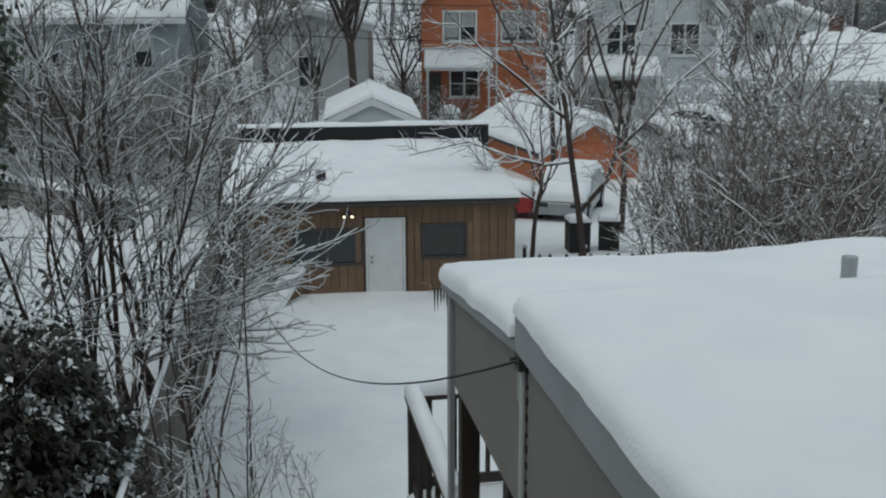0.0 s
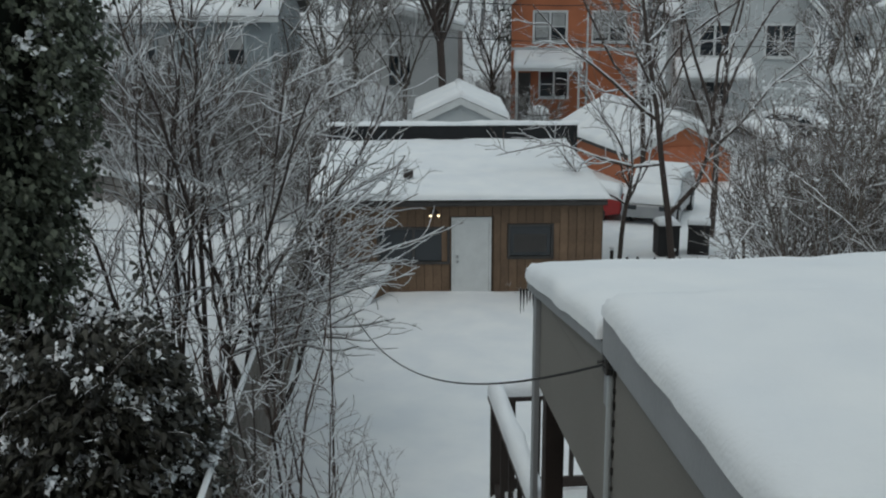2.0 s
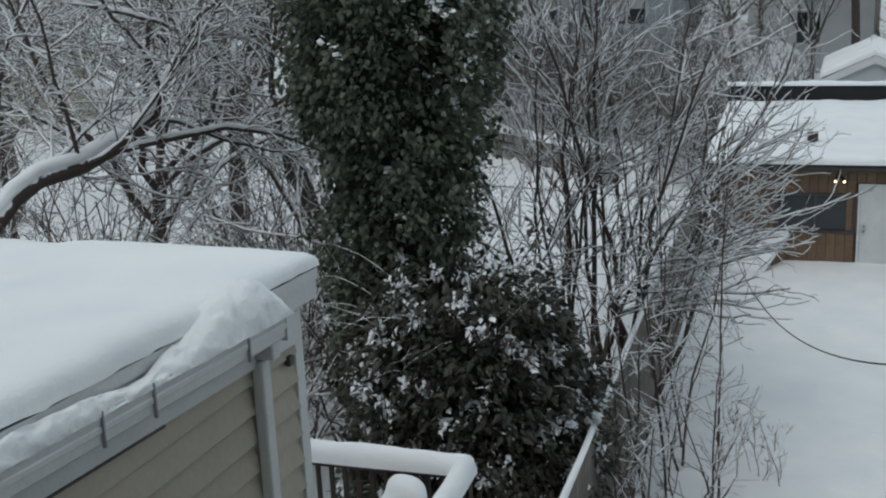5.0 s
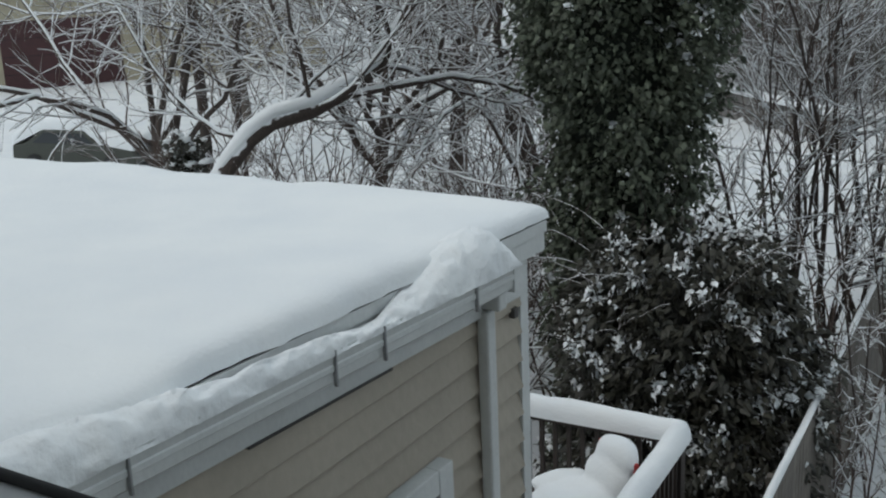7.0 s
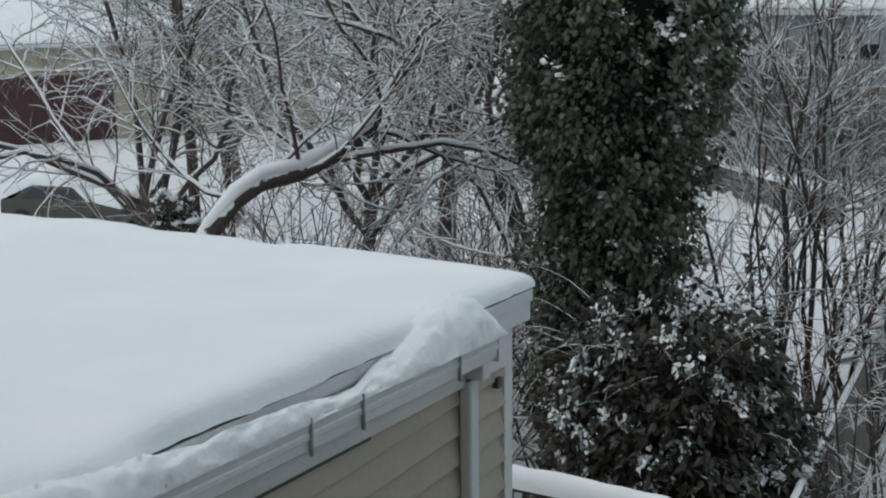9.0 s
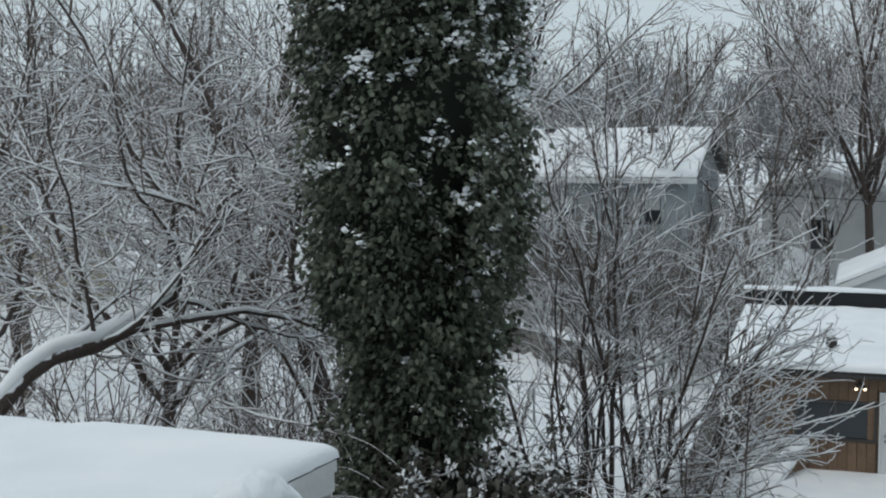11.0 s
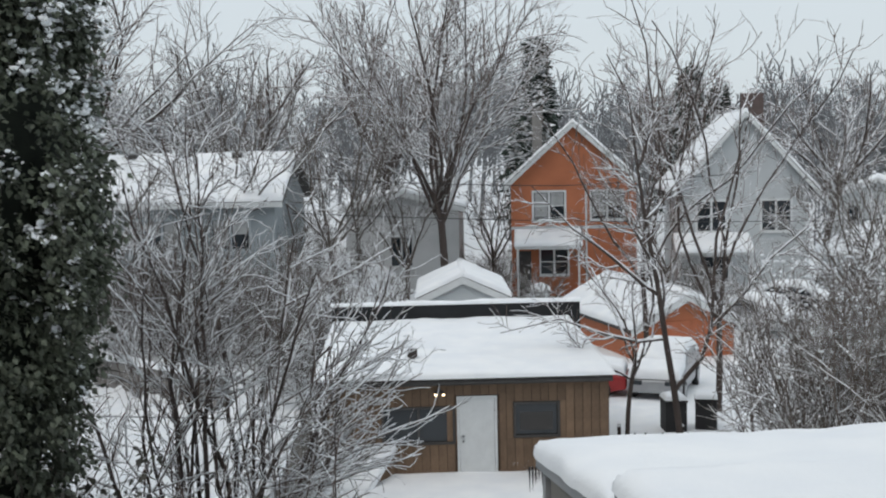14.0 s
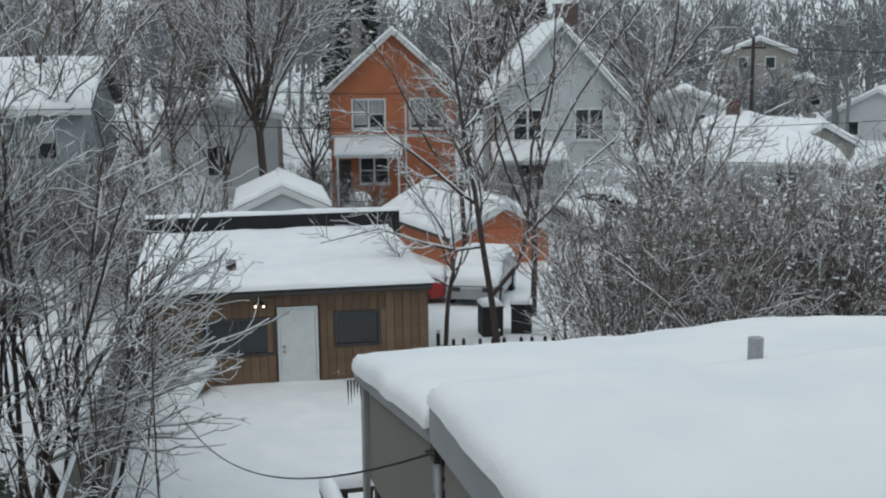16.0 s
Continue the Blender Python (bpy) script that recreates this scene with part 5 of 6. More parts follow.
BRUSH = bark_material("brush_twig", (0.11, 0.093, 0.080), 0.40, patch=5.0)
kinds = [plant("terrace_brush", "low tangled bare brush with snow on the garden terrace", at(*p), thicket_shrub(70 + i, h, 12, 0.75, 7, 6, 0.011), BRUSH, group="terrace brush", stem="stem", least=0.011, cat="shrub")
         for i, (p, h) in enumerate((((-13.0, 36.5, 1.0), 3.2), ((-15.2, 38.0, 1.2), 3.6)))]
for i in range(40):
    x = -19.5 + 0.31 * i + rng.uniform(-0.3, 0.3)
    copy_thing(kinds[i % 2], at(x, 37.2 - 0.45 * (x + 15.8) + (i % 4) * 1.6 + rng.uniform(-0.4, 0.4), ground_z(x, 38) - 0.1, rng.uniform(0, 360)))


# --- trees by the garage and the hedge on the other side
def build_side_trees():
    rng = np.random.default_rng(31)
    k = 29.4 / 24.0

    def w(x, z):
        return np.array((x * k, 23.84 * k, 7.585 + (z - 7.585) * k))
    a = np.array([w(2.10, 1.5), w(1.94, 2.66), w(1.76, 3.76), w(1.6, 4.9), w(1.37, 6.15), w(1.2, 7.31), w(1.05, 8.6)])
    a[0, 2] = 0.0
    a[1:, 1] += np.linspace(0, -0.6, 6)
    trunk = (a, np.array((0.095, 0.085, 0.075, 0.064, 0.052, 0.036, 0.018)))
    b = np.array([a[1], w(2.5, 3.3), w(2.72, 3.95), w(2.8, 5.0), w(2.85, 5.8), w(3.1, 6.6), w(3.35, 7.5), w(3.4, 8.8)])
    b[1:, 1] += np.linspace(0.1, 0.9, 7)
    c = np.array([a[3] * 0.8 + a[2] * 0.2, w(1.3, 4.9), w(0.71, 5.45), w(0.3, 5.8), w(-0.1, 6.11), w(-0.9, 6.99)])
    c[1:, 1] -= np.linspace(0.2, 1.6, 5)
    d = np.array([a[2], w(1.2, 3.7), w(0.5, 3.9), w(-0.4, 4.25), w(-1.6, 4.0)])
    d[1:, 1] -= np.linspace(0.2, 1.0, 4)
    e = np.array([b[2], w(3.3, 4.6), w(3.9, 5.4), w(4.6, 6.0), w(5.0, 6.9)])
    lim = [(b, np.linspace(0.065, 0.016, 8)), (c, np.linspace(0.055, 0.014, 6)), (d, np.linspace(0.042, 0.012, 5)), (e, np.linspace(0.05, 0.012, 5))]
    lim += sprout(rng, trunk, 5, 0.3, 0.95, 45, 2.6, 0.04, 8, 0.1, 0.06, thin=0.012)
    br = [q for l in lim for q in sprout(rng, l, 7, 0.15, 1, 45, 1.6, 0.02, 6, 0.14, 0.03, thin=0.010)]
    tw = [q for l in br for q in sprout(rng, l, 5, 0.2, 1, 45, 0.7, 0.011, 4, 0.14, 0.02, shrink=0.2, thin=0.008)]
    plant("leaning_tree", "leaning bare tree with white-lined forking limbs behind the garage", at(0, 0), [[trunk], lim, br, tw], least=0.012, fine=True)
    plant("young_tree", "young bare tree standing close to the garage wall", at(1.15, 29.0, 0.1, 40), crown_tree(33, 5.8, 2.2, 0.85, 0.065, 6, 7, 6, up=0.02, thin=0.009, wob=0.16), least=0.010, fine=True)
    plant("slender_tree", "slender upright bare tree in the neighbouring garden", at(4.0, 33.5, 0.0, 0), crown_tree(34, 12.5, 3.2, 0.35, 0.10, 5, 7, 6, up=0.03, thin=0.012, wob=0.15), BARK, least=0.03)
    plant("slender_tree", "slender upright bare tree in the neighbouring garden", at(2.3, 38.5, 0.0, 110), crown_tree(35, 13.0, 3.8, 0.35, 0.10, 5, 8, 6, up=0.03, thin=0.012, wob=0.15), BARK, least=0.03)


build_side_trees()
HEDGE = bark_material("hedge_twig", (0.14, 0.115, 0.098), 0.42, patch=9.0)
kinds = [plant("hedge_shrub", "dense twiggy hedge shrub tipped with snow and dead seed heads", at(*p), thicket_shrub(80 + i, h, 13, 0.34, 8, 6, 0.010), HEDGE, group="tall hedge shrubs", stem="stem", least=0.010, cat="shrub")
         for i, (p, h) in enumerate((((5.4, 24.6, 0.1), 5.4), ((7.0, 23.8, 0.1), 5.9), ((8.6, 23.4, 0.1), 5.6), ((10.0, 22.8, 0.1), 4.9)))]
for i in range(17):
    x = 4.4 + 0.55 * i
    copy_thing(kinds[(i * 3) % 4], at(x + rng.uniform(-0.3, 0.3), 26.3 - 0.33 * (x - 4) + rng.choice((-1.2, 0.2, 1.4)) + rng.uniform(-0.4, 0.4), 0.1 - (0.4 if x < 6 else 0), rng.uniform(0, 360)))


def build_hedge_snow():
    rng2 = np.random.default_rng(66)
    c = []
    for k in range(2100):
        x = rng2.uniform(4.0, 13.6)
        top = 5.2 + 0.7 * noise.noise(Vector((x * 0.8, 3, 0)))
        c.append(np.array((x, 26.3 - 0.33 * (x - 4) + rng2.uniform(-2.4, 2.0), 1.0 + (top - 1.0) * rng2.random() ** 0.6)))
    v, f = lumps(rng2, c, 0.032, 0.7)
    ob = raw_part("hedge_snow", v, f, SNOW, None)
    tagged(ob, "tufts of snow caught on the hedge twigs", "snow", kind="stuff")


build_hedge_snow()


# --- larger trees between and behind the houses
plant("street_tree", "large vase-shaped bare tree with ascending snowy branches", at(-6.5, 55.0, 0.5, 20), crown_tree(51, 17.0, 4.6, 0.48, 0.21, 12, 14, 10, up=0.045, thin=0.018, wob=0.09), BARK, least=0.018, fine=True, snowy=0.5)
plant("street_tree", "wide bare tree with snow-lined branches behind the long house", at(-21.0, 72.0, 1.5, 20), crown_tree(52, 16.0, 5.0, 0.9, 0.3, 9, 10, 7, up=0.03, thin=0.026, wob=0.1), BARK, least=0.03)
plant("street_tree", "wide bare tree with snow-lined branches beyond the roofs", at(-13.5, 80.0, 2.0, 140), crown_tree(53, 17.0, 5.0, 0.8, 0.3, 9, 10, 7, up=0.03, thin=0.028, wob=0.1), BARK, least=0.03)
plant("street_tree", "bare tree with upright branches between two houses", at(6.0, 78.0, 0.5, 10), crown_tree(54, 14.0, 4.0, 0.6, 0.25, 8, 9, 7, up=0.04, thin=0.028, wob=0.1), BARK, least=0.03)
plant("street_tree", "broad bare tree behind the white house", at(17.5, 84.0, 1.0, 60), crown_tree(55, 13.5, 4.0, 0.8, 0.25, 8, 9, 7, up=0.03, thin=0.03, wob=0.1), BARK, least=0.03)
plant("street_tree", "broad distant bare tree on the rise", at(34.6, 128.0, 3.0, 60), crown_tree(56, 14.0, 3.5, 0.9, 0.3, 9, 9, 8, up=0.05, thin=0.04, wob=0.1), BARK_HAZED, snow=False)
plant("street_tree", "broad bare tree by the side street", at(-30.0, 38.0, 0.3, 200), crown_tree(57, 13.0, 4.0, 0.8, 0.25, 8, 9, 7, up=0.03, thin=0.02, wob=0.1), BARK, least=0.02)
plant("street_tree", "wide bare tree beyond the side garden", at(-26.0, 52.0, 1.5, 100), crown_tree(58, 15.0, 4.5, 0.9, 0.28, 9, 9, 7, up=0.02, thin=0.022, wob=0.1), BARK, least=0.02)


def build_spruce(x, y, z, h, r, seed):
    rng = np.random.default_rng(seed)
    t = thing("spruce", "dark conifer with snow on its boughs", "tree", at(x, y, z), "conifers")
    part("trunk", rod(bmesh.new(), (0, 0, -0.5), (0, 0, h), 0.22, 0.03), BARK, t)
    cs, os = [], []
    for k in range(900):
        f = rng.random() ** 0.7
        a = rng.uniform(0, 6.283)
        rr = r * (1 - f) * rng.uniform(0.3, 1.05) + 0.1
        cs.append(np.array((rr * math.cos(a), rr * math.sin(a), 1 + (h - 1) * f - rr * 0.25)))
        os.append(np.array((math.cos(a), math.sin(a), -0.1)))
    v, f = leaf_cloud(rng, cs, os, 7, 0.18, 0.33, 0.2, 1.8)
    tagged(raw_part("crown", v, f, NEEDLE, t, "dark needled boughs", False), kind="stuff")


build_spruce(-3.0, 86.0, 2.0, 14.0, 3.0, 1)
build_spruce(8.8, 92.0, 2.0, 12.0, 3.2, 2)
build_spruce(11.5, 96.0, 2.0, 10.5, 3.0, 3)


street_kinds = [plant("side_street_tree", "bare spreading tree with snowy boughs along the side street", at(x, y, 0.1, 40 * i), crown_tree(140 + i, h, 3.0, 0.75, 0.17, 9, 10, 8, up=0.02, thin=0.016, wob=0.14), BRUSH, group="trees along the side street", least=0.02)
                for i, (x, y, h) in enumerate(((-19.0, 25.5, 13.0), (-24.0, 33.0, 12.5), (-30.0, 40.0, 13.5)))]
for i, (x, y) in enumerate(((-26.0, 24.0), (-33.0, 30.0), (-38.0, 38.0), (-30.0, 50.0), (-38.0, 54.0), (-27.0, 60.0), (-34.0, 66.0), (-46.0, 46.0), (-44.0, 62.0), (-20.0, 64.0), (-50.0, 58.0))):
    copy_thing(street_kinds[i % 3], at(x, y, ground_z(x, y) - 0.1, i * 83))


plant("street_tree", "big bare tree with long arching snowy limbs behind the long house", at(-26.5, 57.5, 1.5, 15), crown_tree(61, 19.0, 5.5, 0.85, 0.28, 10, 11, 9, up=0.005, thin=0.017, wob=0.12), least=0.016, fine=True, snowy=0.8)


def build_woods():
    """Far woods, one mass of bare trees on the rise."""
    rng = np.random.default_rng(77)
    lines = []
    for k in range(820):
        d = rng.uniform(92, 270)
        a = rng.uniform(-0.66, 1.1)
        gap = -0.36 < a < -0.25 and d < 150
        d = 100 + (d - 92) * 0.3 if gap else d
        x, y = -d * math.sin(a), d * math.cos(a)
        tall = k % 2 and not gap
        h = rng.uniform(8, 14) if tall else rng.uniform(3, 6.5)
        z = ground_z(x, y)
        th = 0.02 + d * 0.0003
        tr = branch(rng, (x, y, z), (0, 0, 1), h, 0.2 if tall else 0.09, th, 5, 0.07, 0.03)
        lines.append(tr)
        b = sprout(rng, tr, 9, 0.25 if tall else 0.02, 0.98, 40 if tall else 60, h * 0.5, 0.09, 4, 0.1, 0.06, thin=th)
        lines += b
        for q in b:
            lines += sprout(rng, q, 6, 0.2, 1, 40, h * 0.2, th * 1.2, 2, 0.1, 0.05, shrink=0.3, thin=th)
    for k in range(520):
        d = rng.uniform(105, 260)
        a = rng.uniform(-0.62, 0.02) if k % 3 else rng.uniform(0.02, 1.1)
        gap = -0.36 < a < -0.25 and d < 150
        d = 100 + (d - 92) * 0.3 if gap else d
        x, y = -d * math.sin(a), d * math.cos(a)
        h = rng.uniform(5, 11) * (0.55 if gap else 1)
        th = 0.03 + d * 0.0004
        tr = branch(rng, (x, y, ground_z(x, y) - 0.3), (0, 0, 1), h, 0.16, th, 4, 0.08, 0.03)
        lines.append(tr)
        b = sprout(rng, tr, 10, 0.05, 0.98, 48, h * 0.5, 0.08, 3, 0.12, 0.06, thin=th)
        lines += b
        for q in b:
            lines += sprout(rng, q, 3, 0.2, 1, 42, h * 0.22, th * 1.2, 2, 0.1, 0.05, shrink=0.3, thin=th)
    # the woods' pale colour carries the haze
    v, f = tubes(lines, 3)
    ob = raw_part("far_woods", v, f, BARK_HAZED, None)
    tagged(ob, "distant bare woods on the rise, coloured pale grey for haze", "woods", kind="stuff")


build_woods()

for i, (x, y, h, seed, label) in enumerate(((-14.8, 47.5, 9.0, 101, "bare tree standing between the two pale houses"), (-10.8, 50.0, 8.5, 102, "bare tree beside the pale house"), 
                                     (4.6, 58.5, 9.5, 104, "bare tree between the brick and the white house"), (10.8, 47.0, 7.5, 105, "bare garden tree beyond the hedge"), (13.8, 52.0, 8.5, 106, "bare garden tree beyond the hedge"), (15.2, 62.0, 9.0, 107, "bare tree beside the white house"),
                                     (-17.5, 41.0, 7.0, 108, "bare tree on the garden terrace"), (-8.6, 56.5, 8.0, 112, "bare tree before the pale house"), (-10.9, 56.0, 8.5, 113, "bare tree before the pale house"), (-4.9, 66.0, 8.0, 110, "bare tree between the pale house and the brick house"))):
    plant("garden_tree", label, at(x, y, ground_z(x, y) - 0.1, i * 77), crown_tree(seed, h, 2.0, 0.7, 0.13, 7, 8, 7, up=0.03, thin=0.016, wob=0.13), BRUSH, least=0.04)
kinds = [plant("garden_brush", "tangle of bare garden brush under snow", at(*p), thicket_shrub(120 + i, h, 10, 0.7, 7, 6, 0.014), BRUSH, group="garden brush", stem="stem", least=0.014, cat="shrub")
         for i, (p, h) in enumerate((((-9.5, 47.0, 0.6), 3.2), ((6.5, 56.0, -0.2), 3.0)))]
for i, (x, y) in enumerate(((-10.8, 44.5), (-11.6, 46.5), (-12.6, 48.0), (-8.2, 50.5), (-1.6, 56.0), (5.2, 53.0), (6.2, 60.5), (5.0, 62.0), (13.0, 58.0), (14.5, 60.0), (12.2, 49.0), (15.5, 56.0), (9.3, 44.0), (11.5, 43.0), (13.2, 45.5), (-10.2, 52.0), (-13.5, 52.0), (17.0, 66.0), (18.0, 58.0), (-4.7, 57.0), (-4.3, 60.0), (-5.2, 62.5), (-4.2, 65.5), (-5.4, 68.0), (-13.4, 60.0), (-14.2, 64.0), (-4.6, 72.0))):
    copy_thing(kinds[i % 2], at(x, y, ground_z(x, y) - 0.1, i * 61))


# ---------------- wires ----------------
def wire(name, label, points, r, mat=RUBBER):
    cu = bpy.data.curves.new(name, "CURVE")
    cu.dimensions, cu.bevel_depth, cu.bevel_resolution = "3D", r, 2
    sp = cu.splines.new("POLY")
    sp.points.add(len(points) - 1)
    for q, p in zip(sp.points, points):
        q.co = (*p, 1)
    tmp = bpy.data.objects.new(name, cu)
    me = bpy.data.meshes.new_from_object(tmp)
    bpy.data.objects.remove(tmp)
    me.materials.append(mat)
    return tagged(new(name, me), label, "cable")


def hang(a, b, sag, n=40):
    a, b = Vector(a), Vector(b)
    return [a.lerp(b, i / n) - Vector((0, 0, sag * 4 * (i / n) * (1 - i / n))) for i in range(n + 1)]


wire("service_cable", "black service cable slung from the extension to the garage", hang((0.17, 5.02, 5.83), (-6.0, 25.6, 2.35), 1.45), 0.0065)
for x in (-0.02, 0.03):
    wire("cable_tail", "short loose cable end at the wall bracket", hang((0.18 + x, 5.0, 5.83), (0.26 + x, 4.92, 5.90 + x), 0.03, 8), 0.005)
bracket = thing("cable_bracket", "small dark bracket holding the cable", "bracket", RIGHT @ at(-0.03, 0.0, 5.92))
part("plate", block(-0.02, 0.012, -0.05, 0.03, -0.03, 0.05, 0.004), DARK_FRAME, bracket)
part("hook", rod(bmesh.new(), (-0.05, 0, 0.02), (0.0, 0, 0.03), 0.008), DARK_FRAME, bracket)
wire("overhead_wire", "thin overhead wire running past the houses", hang((-32, 50, 9.0), (-0.9, 52.5, 6.2), 0.5) + hang((-0.9, 52.5, 6.2), (25.6, 82.5, 8.4), 0.6), 0.02)
wire("overhead_wire", "thin overhead wire running past the houses", hang((-12, 47, 5.4), (30, 56, 4.8), 0.6), 0.016)
wire("overhead_wire", "thin overhead wire beyond the bungalows", hang((25.6, 82.5, 8.6), (60, 78, 7.4), 0.5), 0.025)


# ---------------- things on the deck and in the yard ----------------
def build_chair():
    c = thing("deck_chair", "red-armed deck chair buried in soft snow", "chair", DECK @ at(-0.55, -0.72, 2.2, -38))
    for x in (-0.3, 0.3):
        for y in (-0.3, 0.3):
            part("leg", rod(bmesh.new(), (x, y, 0), (x * 0.95, y * 0.95, 0.6), 0.018), DARK_FRAME, c)
        part("armrest", block(x - 0.03, x + 0.03, -0.36, 0.3, 0.6, 0.63, 0.008), RED, c, "red painted armrest")
    part("seat", block(-0.28, 0.28, -0.3, 0.28, 0.4, 0.44, 0.01), RED, c)
    part("backrest", block(-0.28, 0.28, 0.28, 0.32, 0.44, 1.0, 0.01), RED, c)
    bm = bmesh.new()
    for p, s in (((0, -0.08, 0.58), (0.36, 0.42, 0.20)), ((0.03, 0.27, 0.98), (0.24, 0.13, 0.17)), ((0, 0.22, 0.78), (0.27, 0.17, 0.22)), ((-0.05, -0.33, 0.50), (0.34, 0.27, 0.17)), ((0.33, -0.1, 0.68), (0.10, 0.28, 0.09)), ((-0.33, -0.1, 0.68), (0.10, 0.28, 0.09))):
        bmesh.ops.create_icosphere(bm, subdivisions=4, radius=1, matrix=Matrix.Translation(p) @ Matrix.Diagonal((*s, 1)))
    for v in bm.verts:
        v.co += Vector((0.03, 0.03, 0.05)) * noise.noise(v.co * 4)
    heap = part("snow", bm, SNOW, c, "heaped soft snow", True)
    fuse = heap.modifiers.new("fuse", "REMESH")
    fuse.mode, fuse.voxel_size, fuse.use_smooth_shade = "VOXEL", 0.022, True
    soft = heap.modifiers.new("soften", "SMOOTH")
    soft.iterations, soft.factor = 9, 0.6


build_chair()


def blanket(parent, w, l, z, thick, name="snow"):
    return part(name, snow_cap((-w / 2, -l / 2, z), (w / 2, -l / 2, z), (w / 2, l / 2, z), (-w / 2, l / 2, z), thick, 0.15, edge=thick * 1.2, rough=0.04), SNOW, parent, "thick snow blanket", True)


def build_car(name, label, m, paint, snow=0.16):
    """A parked car along local y, 4.3 m long, under snow."""
    c = thing(name, label, "car", m)
    prof = [(-2.15, 0.35), (-2.15, 0.72), (-1.95, 0.82), (-1.0, 0.92), (-0.45, 1.38), (0.95, 1.40), (1.65, 0.98), (2.1, 0.92), (2.15, 0.4), (1.7, 0.28), (-1.7, 0.28)]
    bm = prism(prof, -0.82, 0.82)
    bmesh.ops.transform(bm, matrix=Matrix(((0, 1, 0, 0), (1, 0, 0, 0), (0, 0, 1, 0), (0, 0, 0, 1))), verts=bm.verts)
    bmesh.ops.recalc_face_normals(bm, faces=bm.faces)
    bmesh.ops.bevel(bm, geom=bm.edges[:], offset=0.06, segments=2, affect="EDGES", profile=0.5)
    part("body", bm, paint, c, smooth=False)
    for s in (-1, 1):
        part("side_window", prism([(-0.8, 0.96), (-0.42, 1.3), (0.9, 1.32), (1.35, 1.0)], 0, 0.012), GLASS, c).matrix_basis = Matrix.Translation((s * 0.822, 0, 0)) @ Matrix.Rotation(radians(90), 4, "Z")
        for y in (-1.35, 1.35):
            w = part("wheel", rod(bmesh.new(), (s * 0.68, y, 0.32), (s * 0.86, y, 0.32), 0.32, n=20), RUBBER, c)
            part("rim", rod(bmesh.new(), (s * 0.855, y, 0.32), (s * 0.875, y, 0.32), 0.2, n=14), METAL, w, "dull metal rim")
        part("headlight", block(s * 0.5 - 0.15, s * 0.5 + 0.15, -2.17, -2.1, 0.6, 0.74, 0.02), GLASS, c)
    part("snow", snow_cap((-0.8, -2.1, 0.78), (0.8, -2.1, 0.78), (0.8, -0.9, 0.98), (-0.8, -0.9, 0.98), snow, 0.1, edge=0.16), SNOW, c, "snow on the bonnet", True)
    part("snow", snow_cap((-0.8, -1.0, 0.95), (0.8, -1.0, 0.95), (0.74, -0.4, 1.4), (-0.74, -0.4, 1.4), snow, 0.1, edge=0.12), SNOW, c, "snow on the windscreen", True)
    part("snow", snow_cap((-0.76, -0.5, 1.38), (0.76, -0.5, 1.38), (0.76, 1.0, 1.4), (-0.76, 1.0, 1.4), snow, 0.1, edge=0.16), SNOW, c, "snow on the roof", True)
    part("snow", snow_cap((-0.8, 2.1, 0.9), (0.8, 2.1, 0.9), (0.74, 0.9, 1.42), (-0.74, 0.9, 1.42), snow, 0.1, edge=0.14), SNOW, c, "snow on the rear", True)
    return c


OLIVE = plain("olive_car_paint", (0.05, 0.055, 0.045), 0.35, vary=0.1, bump=0)
DARKCAR = plain("dark_car_paint", (0.02, 0.022, 0.025), 0.3, vary=0.1, bump=0)
SILVER = plain("silver_car_paint", (0.35, 0.36, 0.37), 0.35, metal=0.5, vary=0.1, bump=0)
build_car("parked_car", "dark olive car half buried in snow by the side street", at(-30.3, 21.2, 0.0, 111), OLIVE, 0.38)
build_car("parked_car", "silver car covered with thick snow behind the garage", at(2.75, 37.3, -0.14, -14), SILVER, 0.3)
build_car("parked_car", "red car under snow behind the garage", at(-0.62, 36.8, -0.15, 84), RED, 0.3)
build_car("parked_car", "silver car under deep snow beside the brick garage", at(8.0, 50.5, -0.2, 20), SILVER, 0.22)
build_car("parked_car", "dark car under deep snow near the white house", at(10.3, 55.5, -0.2, 65), DARKCAR, 0.25)


def build_bin(m):
    b = thing("rubbish_bin", "black wheeled rubbish bin with snow on its lid", "bin", m, group="rubbish bins")
    bm = block(-0.29, 0.29, -0.33, 0.33, 0.06, 1.0, 0.03)
    part("body", bm, RUBBER, b)
    part("lid", block(-0.31, 0.31, -0.36, 0.36, 1.0, 1.06, 0.02), RUBBER, b)
    for s in (-1, 1):
        part("wheel", rod(bmesh.new(), (s * 0.24, 0.3, 0.1), (s * 0.3, 0.3, 0.1), 0.1, n=12), RUBBER, b)
    blanket(b, 0.6, 0.7, 1.06, 0.16)


build_bin(at(2.5, 31.0, -0.1, 10))
build_bin(at(3.4, 31.3, -0.12, -6))


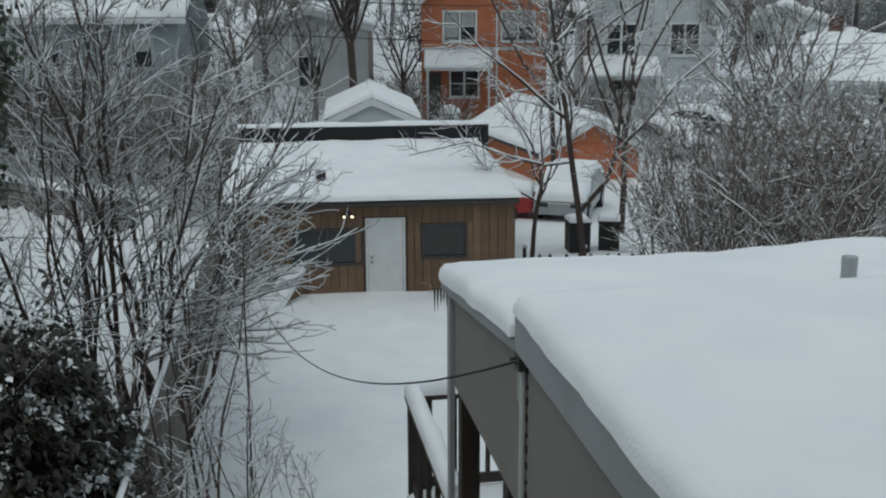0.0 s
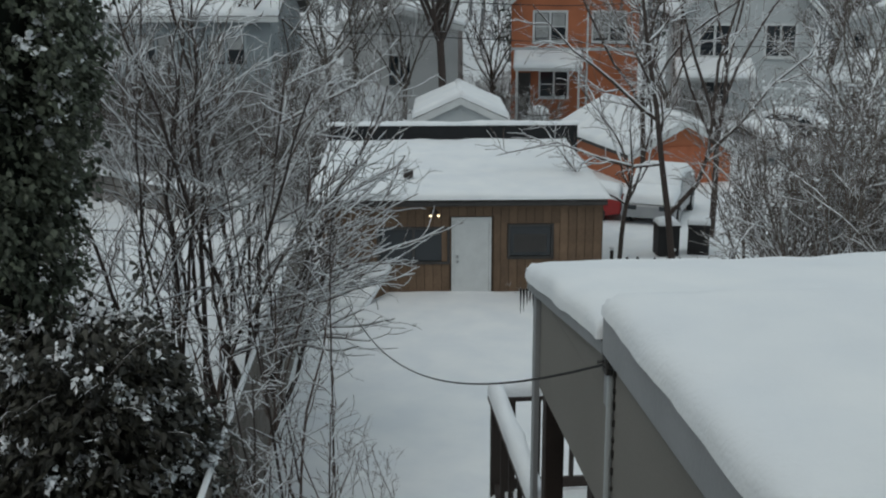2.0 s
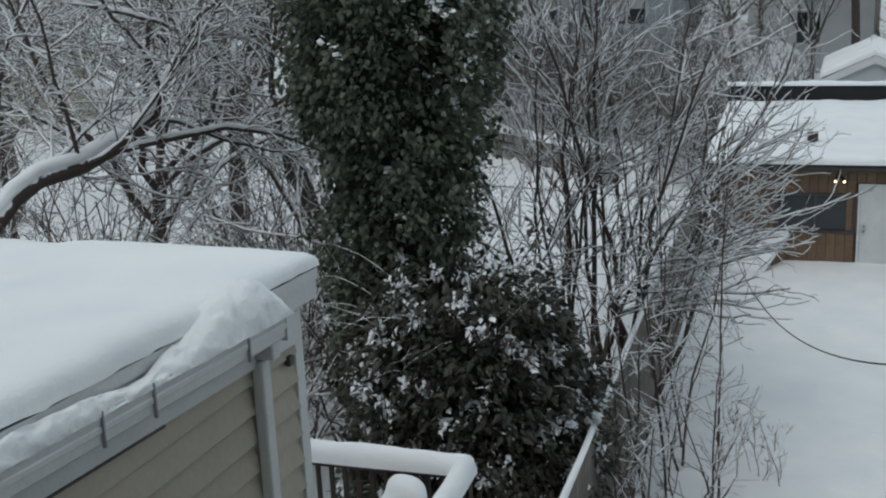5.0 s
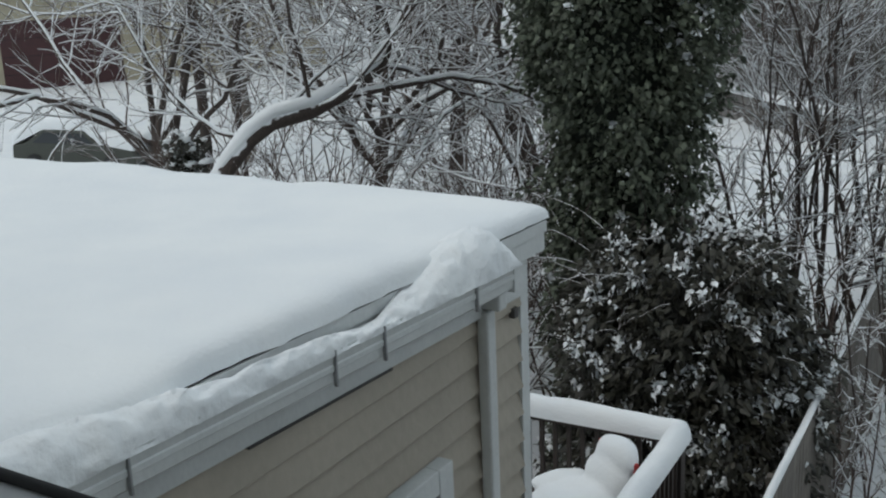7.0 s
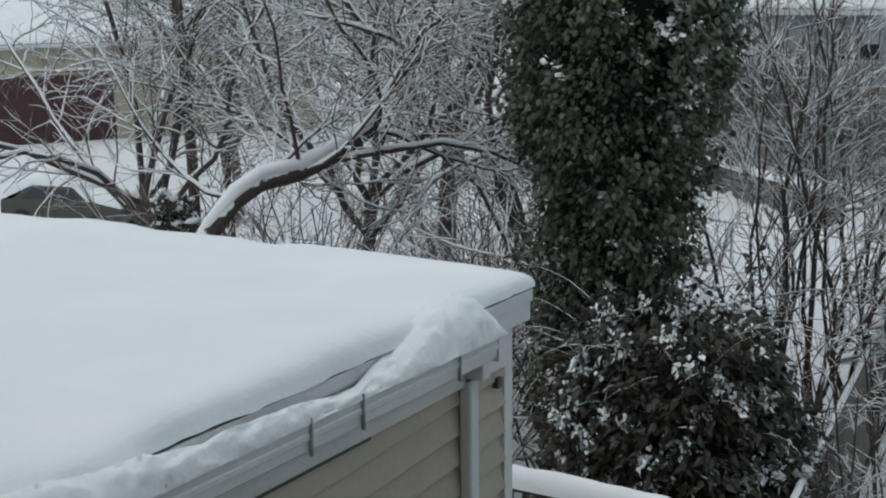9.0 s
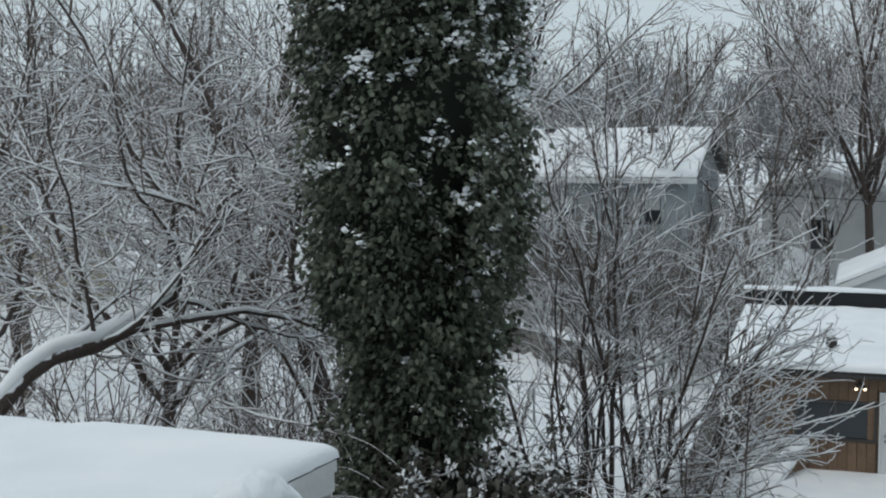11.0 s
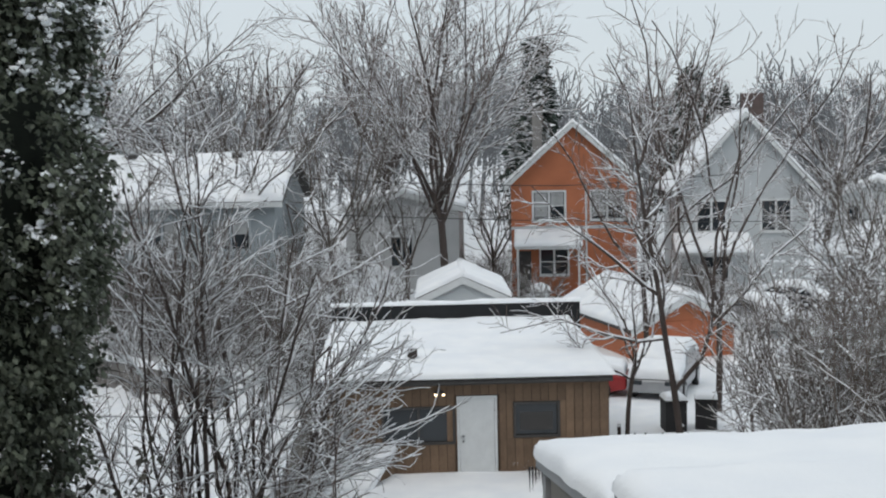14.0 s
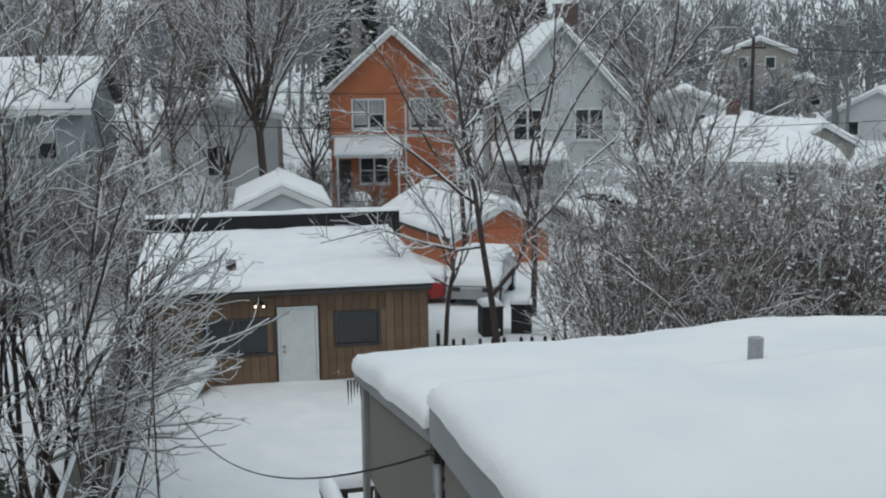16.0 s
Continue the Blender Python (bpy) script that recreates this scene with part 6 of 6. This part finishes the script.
def build_picket():
    f = thing("picket_fence", "short dark picket fence beside the garage with snowy tips", "fence", at(0.95, 29.4, -0.62, 3.0))
    first = None
    for i in range(9):
        mm = at(0.36 * i + 0.05 * math.sin(i * 2.3), 0.02 * math.sin(i * 4.0), 0.0)
        if first:
            share(first, f, mm)
        else:
            first = part("picket", prism([(0, 0), (0.09, 0), (0.09, 0.95), (0.045, 1.02), (0, 0.95)], 0, 0.02), DARK_WOOD, f)
    for z in (0.3, 0.75):
        part("rail", block(0, 3.2, 0.02, 0.06, z, z + 0.07), DARK_WOOD, f)
    for x in (0.0, 1.6, 3.1):
        part("post", block(x, x + 0.09, 0.06, 0.15, 0, 1.15), DARK_WOOD, f)
        part("post_snow", snow_cap((x - 0.01, 0.05, 1.15), (x + 0.1, 0.05, 1.15), (x + 0.1, 0.16, 1.15), (x - 0.01, 0.16, 1.15), 0.08, 0.04, edge=0.05), SNOW, f, smooth=True)


build_picket()


def build_back_fence():
    f = thing("wire_fence", "low old fence with snow on its rail behind the side yard", "fence", at(-21.0, 28.0, 0.1, -3.0))
    for i in range(8):
        part("post", rod(bmesh.new(), (i * 1.9, 0, 0), (i * 1.9, 0, 1.1), 0.03), METAL, f)
    part("rail", rod(bmesh.new(), (0, 0, 1.08), (13.3, 0, 1.08), 0.02), METAL, f)


build_back_fence()


# small snowy evergreen beside the crooked tree
def build_juniper():
    rng = np.random.default_rng(9)
    t = thing("small_evergreen", "small dark evergreen tuft capped with snow", "bush", at(-11.75, 9.75, 0.1))
    part("trunk", rod(bmesh.new(), (0, 0, -0.1), (0, 0, 4.3), 0.07, 0.03), BARK, t)
    cs = [np.array((0.12 * rng.normal(), 0.12 * rng.normal(), 4.3 + 0.14 * rng.normal())) for k in range(60)]
    v, f = leaf_cloud(rng, cs, [np.array((0, 0, 0.3))] * 60, 14, 0.05, 0.06, 0.1)
    tagged(raw_part("leaves", v, f, LEAF_BUSH, t, "", False), kind="stuff")
    v, f = lumps(rng, [c + np.array((0, 0, 0.12)) for c in cs[:26]], 0.07)
    tagged(raw_part("snow", v, f, SNOW, t), kind="stuff")


build_juniper()
# brush pile of weeds by the garage and at the roof corner
for i, (x, y, h) in enumerate(((-0.75, 25.7, 0.9), (-0.35, 25.6, 1.1), (-2.75, 12.0, 1.0), (-2.9, 14.9, 1.2))):
    plant("weed_clump", "dry bare weeds poking through the snow", at(x, y, 0.1, 40 * i), thicket_shrub(90 + i, h, 6, 0.5, 5, 4, 0.005), TWIG_RED, group="weed clumps", stem="stem", least=0.02, cat="weeds")


# ---------------- the main house behind the camera, with the open window ----------------
def build_main_house():
    h = thing("main_house", "cream-sided main house with a snowy roof and an open upper window", "house", at(0.0, -0.3, 0.0, 7.0))
    x0, x1, z0, z1 = -0.75, 0.75, 6.75, 8.35
    bm = bmesh.new()
    box(bm, -9.0, x0, -0.2, 0.0, -0.3, 9.0)
    box(bm, x1, 9.0, -0.2, 0.0, -0.3, 9.0)
    box(bm, x0, x1, -0.2, 0.0, -0.3, z0)
    box(bm, x0, x1, -0.2, 0.0, z1, 9.0)
    box(bm, -9.0, -8.8, -7.0, -0.2, -0.3, 9.0)
    box(bm, 8.8, 9.0, -7.0, -0.2, -0.3, 9.0)
    box(bm, -9.0, 9.0, -7.2, -7.0, -0.3, 9.0)
    part("wall", bm, CREAM, h)
    part("floor", block(-8.8, 8.8, -7.0, -0.2, 5.7, 5.85), plain("floor_boards", (0.2, 0.12, 0.07)), h)
    w = part("window", block(x0 - 0.1, x0, 0.0, 0.04, z0 - 0.1, z1 + 0.1), WHITE, h, "white window frame, sash raised")
    part("frame", block(x1, x1 + 0.1, 0.0, 0.04, z0 - 0.1, z1 + 0.1), WHITE, w)
    part("frame", block(x0, x1, 0.0, 0.04, z1, z1 + 0.1), WHITE, w)
    part("sill", block(x0, x1, -0.1, 0.05, z0 - 0.08, z0, 0.008), WHITE, w)
    turn = Matrix(((0, 1, 0, 0), (1, 0, 0, 0), (0, 0, 1, 0), (0, 0, 0, 1)))
    o = part("roof", prism([(0.3, 8.95), (0.3, 9.1), (-3.6, 11.1), (-7.5, 9.1), (-7.5, 8.95), (-3.6, 10.95)], -9.3, 9.3), SHINGLE, h)
    o.data.transform(turn)
    o.data.flip_normals()
    part("snow", snow_cap((-9.3, 0.3, 9.11), (9.3, 0.3, 9.11), (9.3, -3.6, 11.11), (-9.3, -3.6, 11.11), 0.2, 0.4), SNOW, h, smooth=True)
    part("snow", snow_cap((-9.3, -7.5, 9.11), (9.3, -7.5, 9.11), (9.3, -3.6, 11.11), (-9.3, -3.6, 11.11), 0.2, 0.4), SNOW, h, smooth=True)


build_main_house()


def build_awning():
    """A small sloping roof that leaves the wall beside the window."""
    b = Vector((-1.79, 1.30, 6.40))
    d = Vector((0.18, 0.29, -0.22)).normalized()
    a = Vector((-1.97, 1.01, 6.62)) - d * 1.72
    b = b + d * 0.05
    h = thing("awning", "sloping grey awning with a black edge below the window", "awning")
    part("edge", rod(bmesh.new(), a, b, 0.012, n=10), RUBBER, h, "black rubber edging", True)
    out = Vector((d.y, -d.x, 0)).normalized()
    down = Vector((0, 0, 0.014))
    bm = bmesh.new()
    top = [a - down, b - down, b + out * 0.3 - Vector((0, 0, 0.2)), a + out * 0.3 - Vector((0, 0, 0.2))]
    t = [bm.verts.new(p) for p in top]
    u = [bm.verts.new(p - Vector((0, 0, 0.03))) for p in top]
    bm.faces.new(t)
    bm.faces.new(u[::-1])
    for i in range(4):
        j = (i + 1) % 4
        bm.faces.new((t[i], u[i], u[j], t[j]))
    bmesh.ops.recalc_face_normals(bm, faces=bm.faces)
    part("panel", bm, GREY_TRIM, h)


build_awning()
